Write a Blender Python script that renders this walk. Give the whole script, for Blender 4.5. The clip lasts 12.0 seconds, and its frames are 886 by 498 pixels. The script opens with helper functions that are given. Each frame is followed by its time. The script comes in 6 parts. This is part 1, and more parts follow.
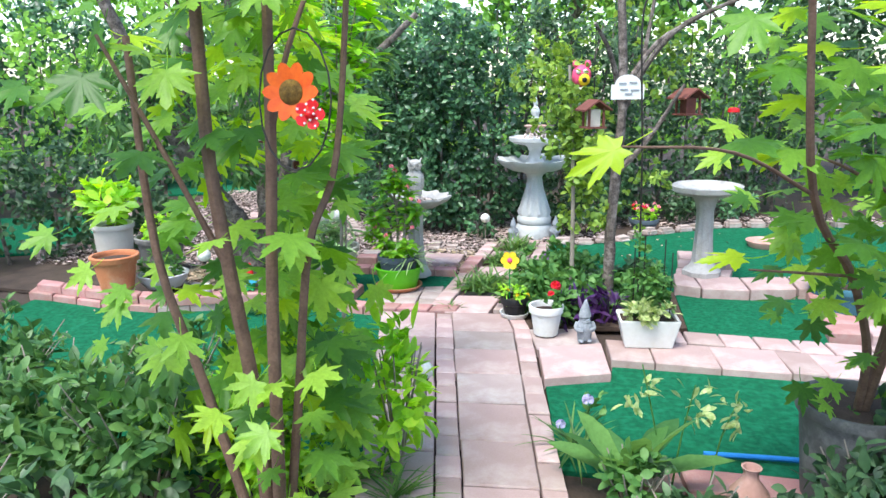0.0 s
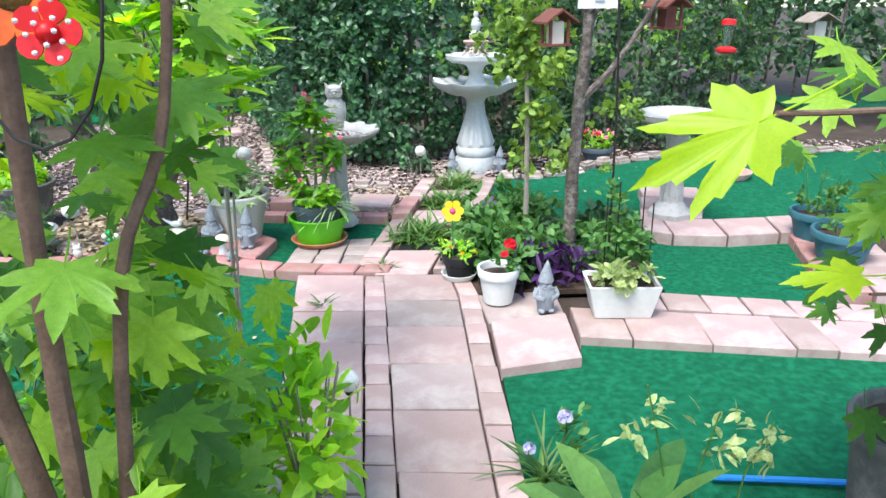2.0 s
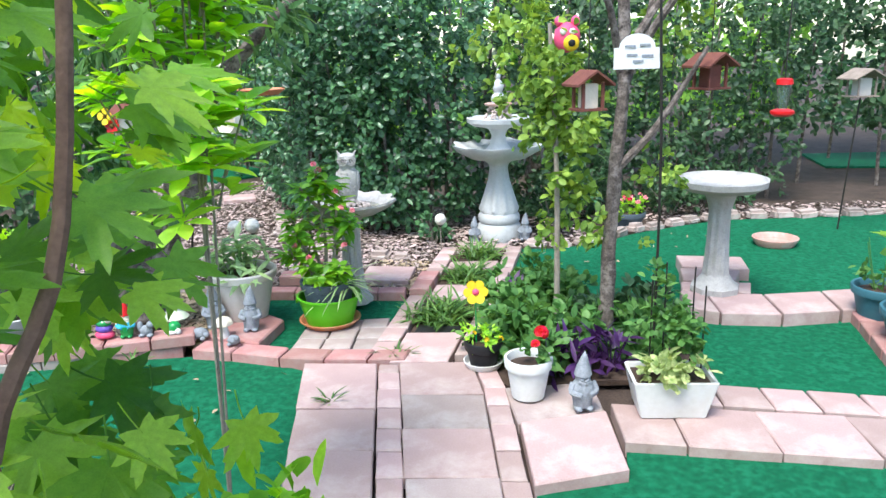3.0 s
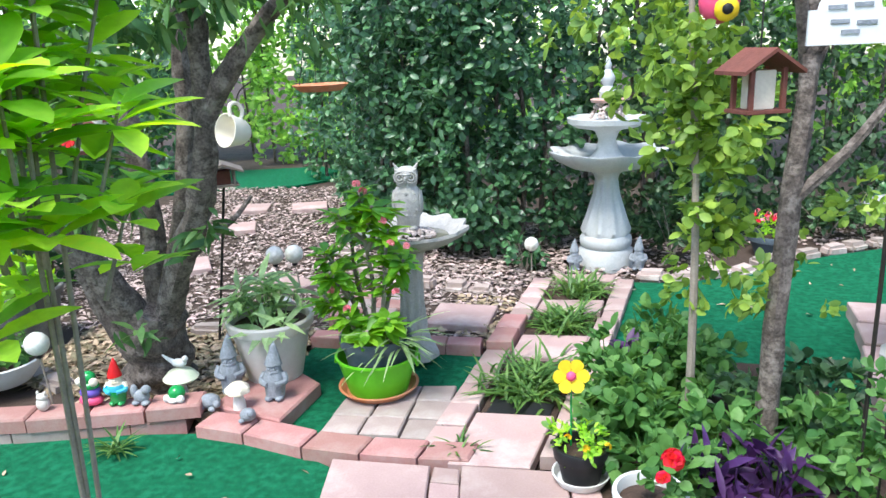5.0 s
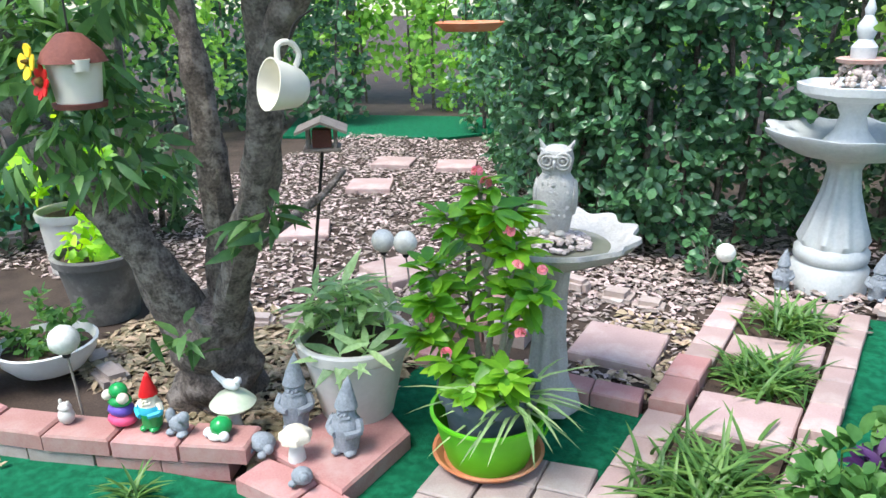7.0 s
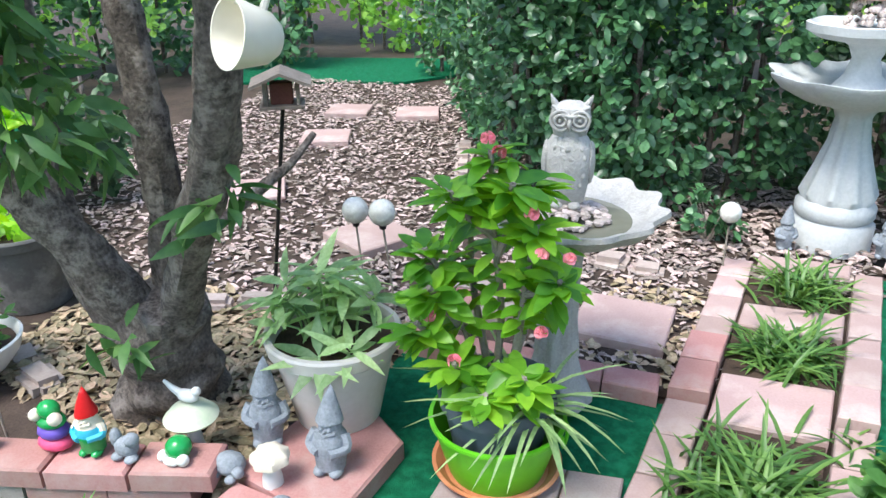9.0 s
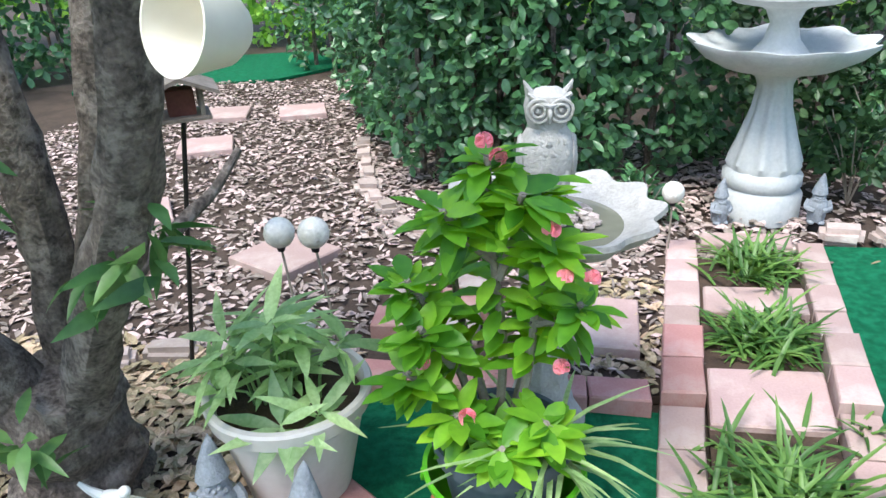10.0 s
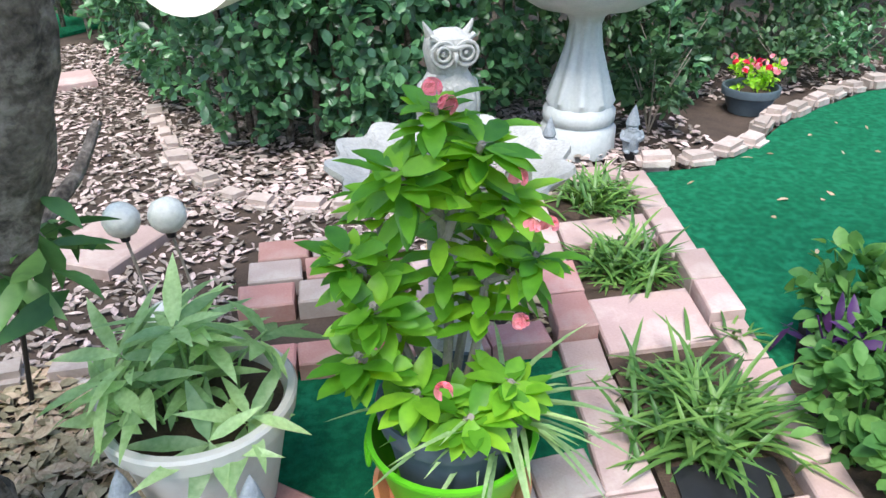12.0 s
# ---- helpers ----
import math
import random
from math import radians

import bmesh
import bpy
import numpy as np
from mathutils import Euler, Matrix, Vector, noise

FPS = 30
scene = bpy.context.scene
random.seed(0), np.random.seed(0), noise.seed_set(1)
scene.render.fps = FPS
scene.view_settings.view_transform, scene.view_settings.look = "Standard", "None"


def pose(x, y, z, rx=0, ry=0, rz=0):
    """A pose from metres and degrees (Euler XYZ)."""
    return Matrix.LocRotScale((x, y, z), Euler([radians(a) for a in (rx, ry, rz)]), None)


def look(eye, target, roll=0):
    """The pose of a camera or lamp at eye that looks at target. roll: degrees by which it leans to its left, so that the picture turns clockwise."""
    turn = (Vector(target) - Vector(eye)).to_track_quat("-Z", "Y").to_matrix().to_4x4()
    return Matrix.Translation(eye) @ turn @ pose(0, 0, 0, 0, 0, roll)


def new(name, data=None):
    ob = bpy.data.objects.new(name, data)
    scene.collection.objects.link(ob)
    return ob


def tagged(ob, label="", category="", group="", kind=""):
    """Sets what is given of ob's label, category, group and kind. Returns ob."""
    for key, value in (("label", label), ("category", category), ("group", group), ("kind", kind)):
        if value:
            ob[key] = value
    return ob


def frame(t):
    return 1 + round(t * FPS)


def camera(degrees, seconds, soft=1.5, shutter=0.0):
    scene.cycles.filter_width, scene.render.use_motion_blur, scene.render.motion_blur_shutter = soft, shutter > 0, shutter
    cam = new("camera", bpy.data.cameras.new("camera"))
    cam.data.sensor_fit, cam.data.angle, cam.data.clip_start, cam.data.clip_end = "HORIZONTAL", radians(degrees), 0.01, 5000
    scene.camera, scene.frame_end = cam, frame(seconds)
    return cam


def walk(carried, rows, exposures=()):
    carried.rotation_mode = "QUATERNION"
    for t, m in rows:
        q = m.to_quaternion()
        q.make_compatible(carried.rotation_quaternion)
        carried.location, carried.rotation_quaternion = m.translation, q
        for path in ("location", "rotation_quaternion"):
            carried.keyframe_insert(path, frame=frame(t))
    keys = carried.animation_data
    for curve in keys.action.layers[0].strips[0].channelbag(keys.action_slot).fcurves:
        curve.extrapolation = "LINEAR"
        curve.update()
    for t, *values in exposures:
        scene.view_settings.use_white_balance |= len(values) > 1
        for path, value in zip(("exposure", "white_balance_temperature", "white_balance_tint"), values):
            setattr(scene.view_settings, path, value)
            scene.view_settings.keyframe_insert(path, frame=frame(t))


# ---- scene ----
cam = camera(61.9, 12.0)
EXPO = 1.78
SKY, SUN = 0.135, 1.7
PATH = [
    (0, (0.657, 0.482, 1.815), (0.439, 2.417, 1.358), -0.8),
    (0.5, (0.564, 0.731, 1.823), (0.581, 2.679, 1.373), -3.7),
    (1, (0.536, 1.006, 1.806), (0.663, 2.922, 1.247), -3.3),
    (1.5, (0.585, 1.295, 1.79), (0.545, 3.21, 1.214), -2.2),
    (2, (0.582, 1.534, 1.766), (0.542, 3.417, 1.094), -0.7),
    (2.5, (0.554, 1.829, 1.766), (0.525, 3.743, 1.186), -3.0),
    (3, (0.577, 2.025, 1.763), (0.478, 3.952, 1.238), -1.6),
    (3.2, (0.584, 2.075, 1.746), (0.435, 3.992, 1.195), -0.9),
    (4.8, (0.577, 3.062, 1.687), (0.428, 4.973, 1.115), -4.7),
    (5, (0.589, 3.308, 1.688), (0.219, 5.2, 1.158), -2.6),
    (5.5, (0.562, 3.682, 1.669), (0.014, 5.528, 1.128), -0.2),
    (6, (0.464, 3.949, 1.647), (-0.056, 5.796, 1.082), -1.7),
    (6.5, (0.412, 4.207, 1.614), (-0.105, 6.003, 0.902), -0.9),
    (7, (0.389, 4.473, 1.617), (-0.392, 6.194, 0.961), -1.0),
    (7.2, (0.382, 4.52, 1.606), (-0.421, 6.208, 0.894), -0.7),
    (8.8, (0.179, 4.74, 1.589), (-0.596, 6.391, 0.767), 0.5),
    (9, (0.061, 4.834, 1.585), (-0.566, 6.554, 0.78), -0.8),
    (9.5, (-0.148, 4.978, 1.537), (-0.489, 6.742, 0.661), 1.3),
    (10, (-0.317, 5.134, 1.523), (-0.61, 6.926, 0.684), -2.5),
    (10.5, (-0.464, 5.293, 1.469), (-0.459, 7.065, 0.542), -2.1),
    (11, (-0.569, 5.307, 1.466), (-0.294, 7.038, 0.504), 0.2),
    (11.5, (-0.678, 5.285, 1.464), (-0.342, 7.002, 0.494), -1.9),
    (12, (-0.693, 5.281, 1.474), (-0.38, 7.009, 0.517), -0.9),
]
walk(cam, [(t, look(eye, target, roll)) for t, eye, target, roll in PATH], [(0.0, EXPO), (12.0, EXPO)])

# ---- light ----
world = bpy.data.worlds.new("overcast_sky")
scene.world = world
world.use_nodes = True
wn = world.node_tree
sky = wn.nodes.new("ShaderNodeTexSky")
sky.sky_type, sky.sun_disc = "NISHITA", False
sky.sun_elevation, sky.sun_rotation = radians(58), radians(200)
sky.air_density, sky.dust_density = 1.0, 1.0
wn.nodes["Background"].inputs[1].default_value = SKY
wn.links.new(sky.outputs[0], wn.nodes["Background"].inputs[0])
sun = new("sun", bpy.data.lights.new("sun", "SUN"))
sun.data.energy, sun.data.angle, sun.data.color = SUN, radians(25), (1.0, 0.99, 0.96)
sun.matrix_world = look((-3, -5, 12), (0, 0, 0))

R = random.Random(7)
NR = np.random.RandomState(11)


# ---- materials ----
def mat(name, col, col2=None, rough=0.8, scale=12.0, bump=0.3, metal=0.0, rand=0.0, fine=6.0, spec=0.3, leaf=0.0, stain=None, island=0.0):
    """Two-scale noise colour with bump; rand varies it piece by piece, leaf lets light through."""
    m = bpy.data.materials.new(name)
    m.use_nodes = True
    t = m.node_tree
    n, l = t.nodes, t.links
    bs = n["Principled BSDF"]
    bs.inputs["Roughness"].default_value = rough
    bs.inputs["Metallic"].default_value = metal
    bs.inputs["Specular IOR Level"].default_value = spec
    col2 = col2 or tuple(c * 0.7 for c in col)
    co = n.new("ShaderNodeTexCoord")
    a = n.new("ShaderNodeTexNoise")
    a.inputs["Scale"].default_value, a.inputs["Detail"].default_value = scale, 6
    l.new(co.outputs["Object"], a.inputs["Vector"])
    b = n.new("ShaderNodeTexNoise")
    b.inputs["Scale"].default_value, b.inputs["Detail"].default_value = scale * fine, 4
    l.new(co.outputs["Object"], b.inputs["Vector"])
    add = n.new("ShaderNodeMath")
    add.operation = "MULTIPLY_ADD"
    l.new(a.outputs[0], add.inputs[0])
    add.inputs[1].default_value = 0.6
    half = n.new("ShaderNodeMath")
    half.operation = "MULTIPLY"
    half.inputs[1].default_value = 0.4
    l.new(b.outputs[0], half.inputs[0])
    l.new(half.outputs[0], add.inputs[2])
    mr = n.new("ShaderNodeMapRange")
    mr.inputs["From Min"].default_value, mr.inputs["From Max"].default_value = 0.33, 0.67
    l.new(add.outputs[0], mr.inputs["Value"])
    mix = n.new("ShaderNodeMix")
    mix.data_type = "RGBA"
    mix.inputs[6].default_value, mix.inputs[7].default_value = (*col2, 1), (*col, 1)
    l.new(mr.outputs[0], mix.inputs[0])
    out = mix.outputs[2]
    if stain:
        st = n.new("ShaderNodeTexNoise")
        st.inputs["Scale"].default_value, st.inputs["Detail"].default_value = scale * 0.5, 8
        st.inputs["Roughness"].default_value = 0.7
        l.new(co.outputs["Object"], st.inputs["Vector"])
        sr = n.new("ShaderNodeMapRange")
        sr.inputs["From Min"].default_value, sr.inputs["From Max"].default_value = 0.5, 0.72
        l.new(st.outputs[0], sr.inputs["Value"])
        mx = n.new("ShaderNodeMix")
        mx.data_type = "RGBA"
        mx.inputs[7].default_value = (*stain, 1)
        l.new(out, mx.inputs[6])
        l.new(sr.outputs[0], mx.inputs[0])
        out = mx.outputs[2]
    if rand or island:
        hs = n.new("ShaderNodeHueSaturation")
        rr = n.new("ShaderNodeMapRange")
        if island:
            src = n.new("ShaderNodeNewGeometry").outputs["Random Per Island"]
        else:
            src = n.new("ShaderNodeObjectInfo").outputs["Random"]
        w = rand or island
        rr.inputs["To Min"].default_value, rr.inputs["To Max"].default_value = 1 - w, 1 + w
        l.new(src, rr.inputs["Value"])
        l.new(rr.outputs[0], hs.inputs["Value"])
        hr = n.new("ShaderNodeMapRange")
        hr.inputs["To Min"].default_value, hr.inputs["To Max"].default_value = 0.5 + 0.05 * w, 0.5 - 0.05 * w
        l.new(src, hr.inputs["Value"])
        l.new(hr.outputs[0], hs.inputs["Hue"])
        l.new(out, hs.inputs["Color"])
        out = hs.outputs[0]
    l.new(out, bs.inputs["Base Color"])
    if bump:
        bp = n.new("ShaderNodeBump")
        bp.inputs["Strength"].default_value, bp.inputs["Distance"].default_value = bump, 0.01
        l.new(add.outputs[0], bp.inputs["Height"])
        l.new(bp.outputs[0], bs.inputs["Normal"])
    if leaf:
        tr = n.new("ShaderNodeBsdfTranslucent")
        hot = n.new("ShaderNodeHueSaturation")
        hot.inputs["Value"].default_value, hot.inputs["Hue"].default_value, hot.inputs["Saturation"].default_value = 1.7, 0.475, 1.1
        l.new(out, hot.inputs["Color"])
        l.new(hot.outputs[0], tr.inputs[0])
        ms = n.new("ShaderNodeMixShader")
        ms.inputs[0].default_value = leaf
        l.new(bs.outputs[0], ms.inputs[1])
        l.new(tr.outputs[0], ms.inputs[2])
        l.new(ms.outputs[0], n["Material Output"].inputs["Surface"])
    return m


def glass(name, col):
    m = bpy.data.materials.new(name)
    m.use_nodes = True
    bs = m.node_tree.nodes["Principled BSDF"]
    bs.inputs["Base Color"].default_value = (*col, 1)
    bs.inputs["Transmission Weight"].default_value, bs.inputs["Roughness"].default_value = 1.0, 0.05
    return m


M_PAVER = mat("red_concrete_paver", (0.435, 0.3152, 0.291), (0.35, 0.2425, 0.2231), 0.9, 5, 0.35, rand=0.16, fine=22, stain=(0.50, 0.41, 0.375))
M_SLATE = mat("greyed_paver", (0.38, 0.31, 0.285), (0.29, 0.225, 0.205), 0.9, 6, 0.35, rand=0.12, fine=22, stain=(0.42, 0.38, 0.35))
M_EDGER = mat("red_edging_block", (0.44, 0.235, 0.215), (0.34, 0.165, 0.15), 0.9, 6, 0.4, rand=0.14, fine=20, stain=(0.42, 0.30, 0.27))
M_STONE = mat("tumbled_stone", (0.46, 0.38, 0.34), (0.34, 0.27, 0.24), 0.95, 8, 0.6, rand=0.2, stain=(0.55, 0.52, 0.47))
M_TURF = mat("green_turf", (0.008, 0.155, 0.072), (0.003, 0.07, 0.03), 0.9, 26.0, 1.0, fine=14, spec=0.12, stain=(0.012, 0.165, 0.082))
M_SOIL = mat("soil", (0.085, 0.055, 0.04), (0.04, 0.027, 0.02), 0.95, 20, 0.8)
M_GROUND = mat("garden_ground", (0.085, 0.06, 0.046), (0.035, 0.025, 0.02), 0.95, 6, 0.8, fine=14)
M_CHIP = mat("bark_chip", (0.52, 0.425, 0.385), (0.23, 0.172, 0.15), 0.9, 30, 0.4, island=0.55)
M_LITTER = mat("dry_leaf", (0.5, 0.41, 0.27), (0.24, 0.17, 0.10), 0.85, 20, 0.2, island=0.45)
M_CONC = mat("cast_concrete", (0.52, 0.505, 0.475), (0.33, 0.32, 0.30), 0.92, 16, 0.9, fine=7, stain=(0.27, 0.265, 0.24))
M_PALE = mat("painted_concrete", (0.5643, 0.5814, 0.5728), (0.4275, 0.4531, 0.4531), 0.85, 7, 0.4, fine=9, stain=(0.34, 0.37, 0.37))
M_GNOME = mat("weathered_grey_stone", (0.3, 0.33, 0.36), (0.18, 0.2025, 0.225), 0.9, 30, 0.6, fine=4)
M_WHITEP = mat("white_plastic", (0.72, 0.73, 0.71), (0.62, 0.63, 0.61), 0.45, 6, 0.06, stain=(0.58, 0.57, 0.52))
M_CREAM = mat("weathered_cream_plastic", (0.60, 0.57, 0.52), (0.52, 0.49, 0.45), 0.55, 6, 0.08, stain=(0.46, 0.43, 0.38))
M_LIME = mat("lime_plastic", (0.13, 0.52, 0.02), (0.10, 0.44, 0.015), 0.35, 5, 0.03)
M_SLATEPOT = mat("slate_plastic", (0.085, 0.115, 0.135), (0.06, 0.08, 0.10), 0.5, 8, 0.08)
M_TEALPOT = mat("teal_plastic", (0.05, 0.16, 0.20), (0.035, 0.12, 0.155), 0.5, 8, 0.08)
M_BLACKP = mat("black_plastic", (0.02, 0.02, 0.022), (0.012, 0.012, 0.014), 0.45, 10, 0.08)
M_GREYPOT = mat("grey_resin", (0.132, 0.1293, 0.121), (0.0935, 0.09075, 0.08525), 0.7, 10, 0.2, stain=(0.28, 0.27, 0.25))
M_TERRA = mat("terracotta", (0.58, 0.22, 0.10), (0.47, 0.165, 0.075), 0.8, 9, 0.2, stain=(0.52, 0.30, 0.2))
M_DISH = mat("faded_terracotta", (0.55, 0.33, 0.27), (0.44, 0.25, 0.20), 0.85, 9, 0.25, stain=(0.5, 0.42, 0.38))
M_BARK = mat("tree_bark", (0.2, 0.165, 0.14), (0.045, 0.037, 0.032), 0.95, 22, 1.0, fine=4, stain=(0.3, 0.265, 0.235))
M_MBARK = mat("maple_bark", (0.20, 0.125, 0.085), (0.10, 0.06, 0.042), 0.85, 16, 0.6)
M_TWIG = mat("grey_twig", (0.33, 0.29, 0.24), (0.2, 0.17, 0.14), 0.9, 20, 0.4)
M_IRON = mat("black_iron", (0.015, 0.015, 0.015), (0.03, 0.025, 0.02), 0.5, 30, 0.15)
M_WOODR = mat("red_brown_wood", (0.20, 0.07, 0.05), (0.12, 0.042, 0.032), 0.8, 16, 0.4)
M_WOODG = mat("grey_wood", (0.34, 0.28, 0.23), (0.2, 0.16, 0.13), 0.85, 18, 0.4)
M_GLOBE = mat("crackle_glass_globe", (0.80, 0.79, 0.72), (0.60, 0.59, 0.54), 0.25, 60, 0.5, spec=0.5)
M_CUP = mat("ivory_ceramic", (0.75, 0.71, 0.60), (0.66, 0.61, 0.50), 0.35, 5, 0.05, spec=0.5)
M_ROCK = mat("white_pebbles", (0.62, 0.54, 0.49), (0.36, 0.29, 0.26), 0.8, 40, 0.5, island=0.4)
M_WATER = mat("still_water", (0.208, 0.208, 0.16), (0.16, 0.16, 0.12), 0.08, 4, 0.03, spec=0.5)
M_BLUE = mat("blue_hose", (0.02, 0.22, 0.6), (0.02, 0.16, 0.5), 0.4, 10, 0.05)
M_RED = mat("red_paint", (0.62, 0.012, 0.015), (0.48, 0.008, 0.01), 0.4, 12, 0.05)
M_PINK = mat("pink_paint", (0.80, 0.10, 0.22), (0.68, 0.07, 0.17), 0.45, 12, 0.05)
M_YEL = mat("yellow_paint", (0.85, 0.60, 0.03), (0.75, 0.48, 0.02), 0.45, 12, 0.05)
M_ORANGE = mat("orange_petal_paint", (0.68, 0.125, 0.008), (0.50, 0.055, 0.005), 0.4, 14, 0.1)
M_BROWN = mat("brown_seed_disc", (0.20, 0.12, 0.02), (0.05, 0.028, 0.008), 0.9, 60, 1.0)
M_PURPLE = mat("purple_paint", (0.16, 0.10, 0.45), (0.12, 0.07, 0.36), 0.45, 12, 0.05)
M_GREENP = mat("green_glaze", (0.015, 0.32, 0.08), (0.01, 0.24, 0.055), 0.25, 12, 0.05, spec=0.5)
M_SKIN = mat("cream_paint", (0.75, 0.68, 0.55), (0.62, 0.55, 0.44), 0.6, 20, 0.1)
M_CYAN = mat("turquoise_paint", (0.05, 0.45, 0.60), (0.04, 0.36, 0.5), 0.5, 12, 0.05)
M_CLEAR = glass("clear_glass", (0.9, 0.95, 0.95))
L_HEDGE = mat("hedge_leaf", (0.098, 0.235, 0.105), (0.034, 0.098, 0.045), 0.34, 8, 0.1, island=0.5, leaf=0.25, spec=0.5)
# dark foliage; on entrance shrubs and far thicket the dark colour stands for shade
L_DARK = mat("dark_and_shaded_leaf", (0.06545, 0.1449, 0.0561), (0.03179, 0.07948, 0.03366), 0.45, 8, 0.1, island=0.5, leaf=0.25, spec=0.4)
# far foliage: the sunlight on it is put into this brighter leaf colour
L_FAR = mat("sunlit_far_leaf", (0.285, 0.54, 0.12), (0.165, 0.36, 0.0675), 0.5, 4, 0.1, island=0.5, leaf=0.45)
L_MAPLE = mat("maple_leaf", (0.175, 0.37, 0.045), (0.11, 0.265, 0.028), 0.42, 9, 0.12, rand=0.6, leaf=0.45, spec=0.4)
L_LIMELEAF = mat("young_maple_leaf", (0.42, 0.60, 0.03), (0.33, 0.52, 0.02), 0.4, 9, 0.1, leaf=0.55, spec=0.4)
L_PEACH = mat("lance_leaf", (0.1063, 0.2375, 0.06875), (0.05625, 0.1438, 0.04), 0.42, 8, 0.1, island=0.4, leaf=0.3, spec=0.45)
L_BRIGHT = mat("bright_shrub_leaf", (0.3769, 0.6745, 0.06943), (0.2183, 0.4761, 0.04364), 0.42, 8, 0.1, island=0.4, leaf=0.42, spec=0.4)
L_EUPH = mat("spurge_leaf", (0.193, 0.4455, 0.03713), (0.09652, 0.2822, 0.02079), 0.38, 6, 0.1, island=0.38, leaf=0.35, spec=0.45)
L_BLADE = mat("liriope_blade", (0.1313, 0.2625, 0.06875), (0.0625, 0.1562, 0.0325), 0.42, 6, 0.1, island=0.4, leaf=0.3, spec=0.4)
L_GREY = mat("pale_pot_leaf", (0.42, 0.58, 0.29), (0.2, 0.36, 0.13), 0.42, 14, 0.1, island=0.4, leaf=0.35, spec=0.45)
L_VARIEG = mat("variegated_leaf", (0.62, 0.66, 0.36), (0.16, 0.30, 0.06), 0.45, 45, 0.1, island=0.25, leaf=0.35)
L_PURP = mat("purple_heart_leaf", (0.085, 0.03, 0.13), (0.04, 0.014, 0.065), 0.45, 8, 0.1, island=0.3, leaf=0.2)
L_HERB = mat("herb_leaf", (0.115, 0.2702, 0.07475), (0.06325, 0.1725, 0.04025), 0.5, 8, 0.15, island=0.35, leaf=0.35)
F_PINK = mat("pink_bract", (0.88, 0.38, 0.40), (0.8, 0.24, 0.29), 0.6, 30, 0.1, island=0.25, leaf=0.3)
L_OLIVE = mat("sapling_leaf", (0.25, 0.40, 0.075), (0.14, 0.26, 0.045), 0.45, 8, 0.1, island=0.45, leaf=0.35, spec=0.35)
F_RED = mat("red_bloom", (0.70, 0.01, 0.03), (0.5, 0.005, 0.02), 0.6, 30, 0.1, island=0.2, leaf=0.3)
F_YEL = mat("yellow_bloom", (0.85, 0.62, 0.03), (0.72, 0.5, 0.02), 0.6, 30, 0.1, island=0.2, leaf=0.3)


# ---- builders ----
def link(name, bm, material, parent=None, label="", smooth=True):
    me = bpy.data.meshes.new(name)
    bm.normal_update()
    bm.to_mesh(me)
    bm.free()
    me.materials.append(material)
    if smooth:
        me.shade_smooth()
        me.set_sharp_from_angle(angle=radians(40))
    ob = new(name, me)
    if parent:
        ob.parent = parent
    return tagged(ob, label)


def part(name, bm, material, parent, label="", smooth=True):
    return link(name, bm, material, parent, label, smooth)


def thing(name, at, label, category, group="", turn=0.0, kind=""):
    ob = new(name)
    ob.empty_display_size = 0.05
    ob.matrix_basis = pose(*at, 0, 0, turn)
    return tagged(ob, label, category, group, kind)


def lathe(profile, seg=32, ruffle=0, depth=0.0, lobes=None, off=(0, 0, 0)):
    """Turned shape from (radius, height) pairs; ruffle scallops the rim pairs named in lobes."""
    bm = bmesh.new()
    rings = []
    for i, (r, z) in enumerate(profile):
        if r < 1e-5:
            rings.append([bm.verts.new((off[0], off[1], off[2] + z))])
            continue
        ring = []
        for k in range(seg):
            a = 2 * math.pi * k / seg
            s = 1 + (depth * math.cos(ruffle * a) if lobes and i in lobes else 0)
            dz = 0.35 * depth * r * math.cos(ruffle * a) if lobes and i in lobes else 0
            ring.append(bm.verts.new((off[0] + r * s * math.cos(a), off[1] + r * s * math.sin(a), off[2] + z + dz)))
        rings.append(ring)
    for a, b in zip(rings, rings[1:]):
        if len(a) == 1 and len(b) == 1:
            continue
        for k in range(seg):
            j = (k + 1) % seg
            if len(a) == 1:
                bm.faces.new((a[0], b[j], b[k]))
            elif len(b) == 1:
                bm.faces.new((a[k], a[j], b[0]))
            else:
                bm.faces.new((a[k], a[j], b[j], b[k]))
    bmesh.ops.recalc_face_normals(bm, faces=bm.faces)
    return bm


def smooth_line(pts, n=4):
    """A Catmull-Rom line through the points."""
    p = [Vector(q) for q in pts]
    p = [2 * p[0] - p[1], *p, 2 * p[-1] - p[-2]]
    out = []
    for i in range(1, len(p) - 2):
        for k in range(n):
            t = k / n
            a, b, c, d = p[i - 1:i + 3]
            out.append(0.5 * ((2 * b) + (c - a) * t + (2 * a - 5 * b + 4 * c - d) * t * t + (3 * b - a - 3 * c + d) * t ** 3))
    out.append(p[-2])
    return out


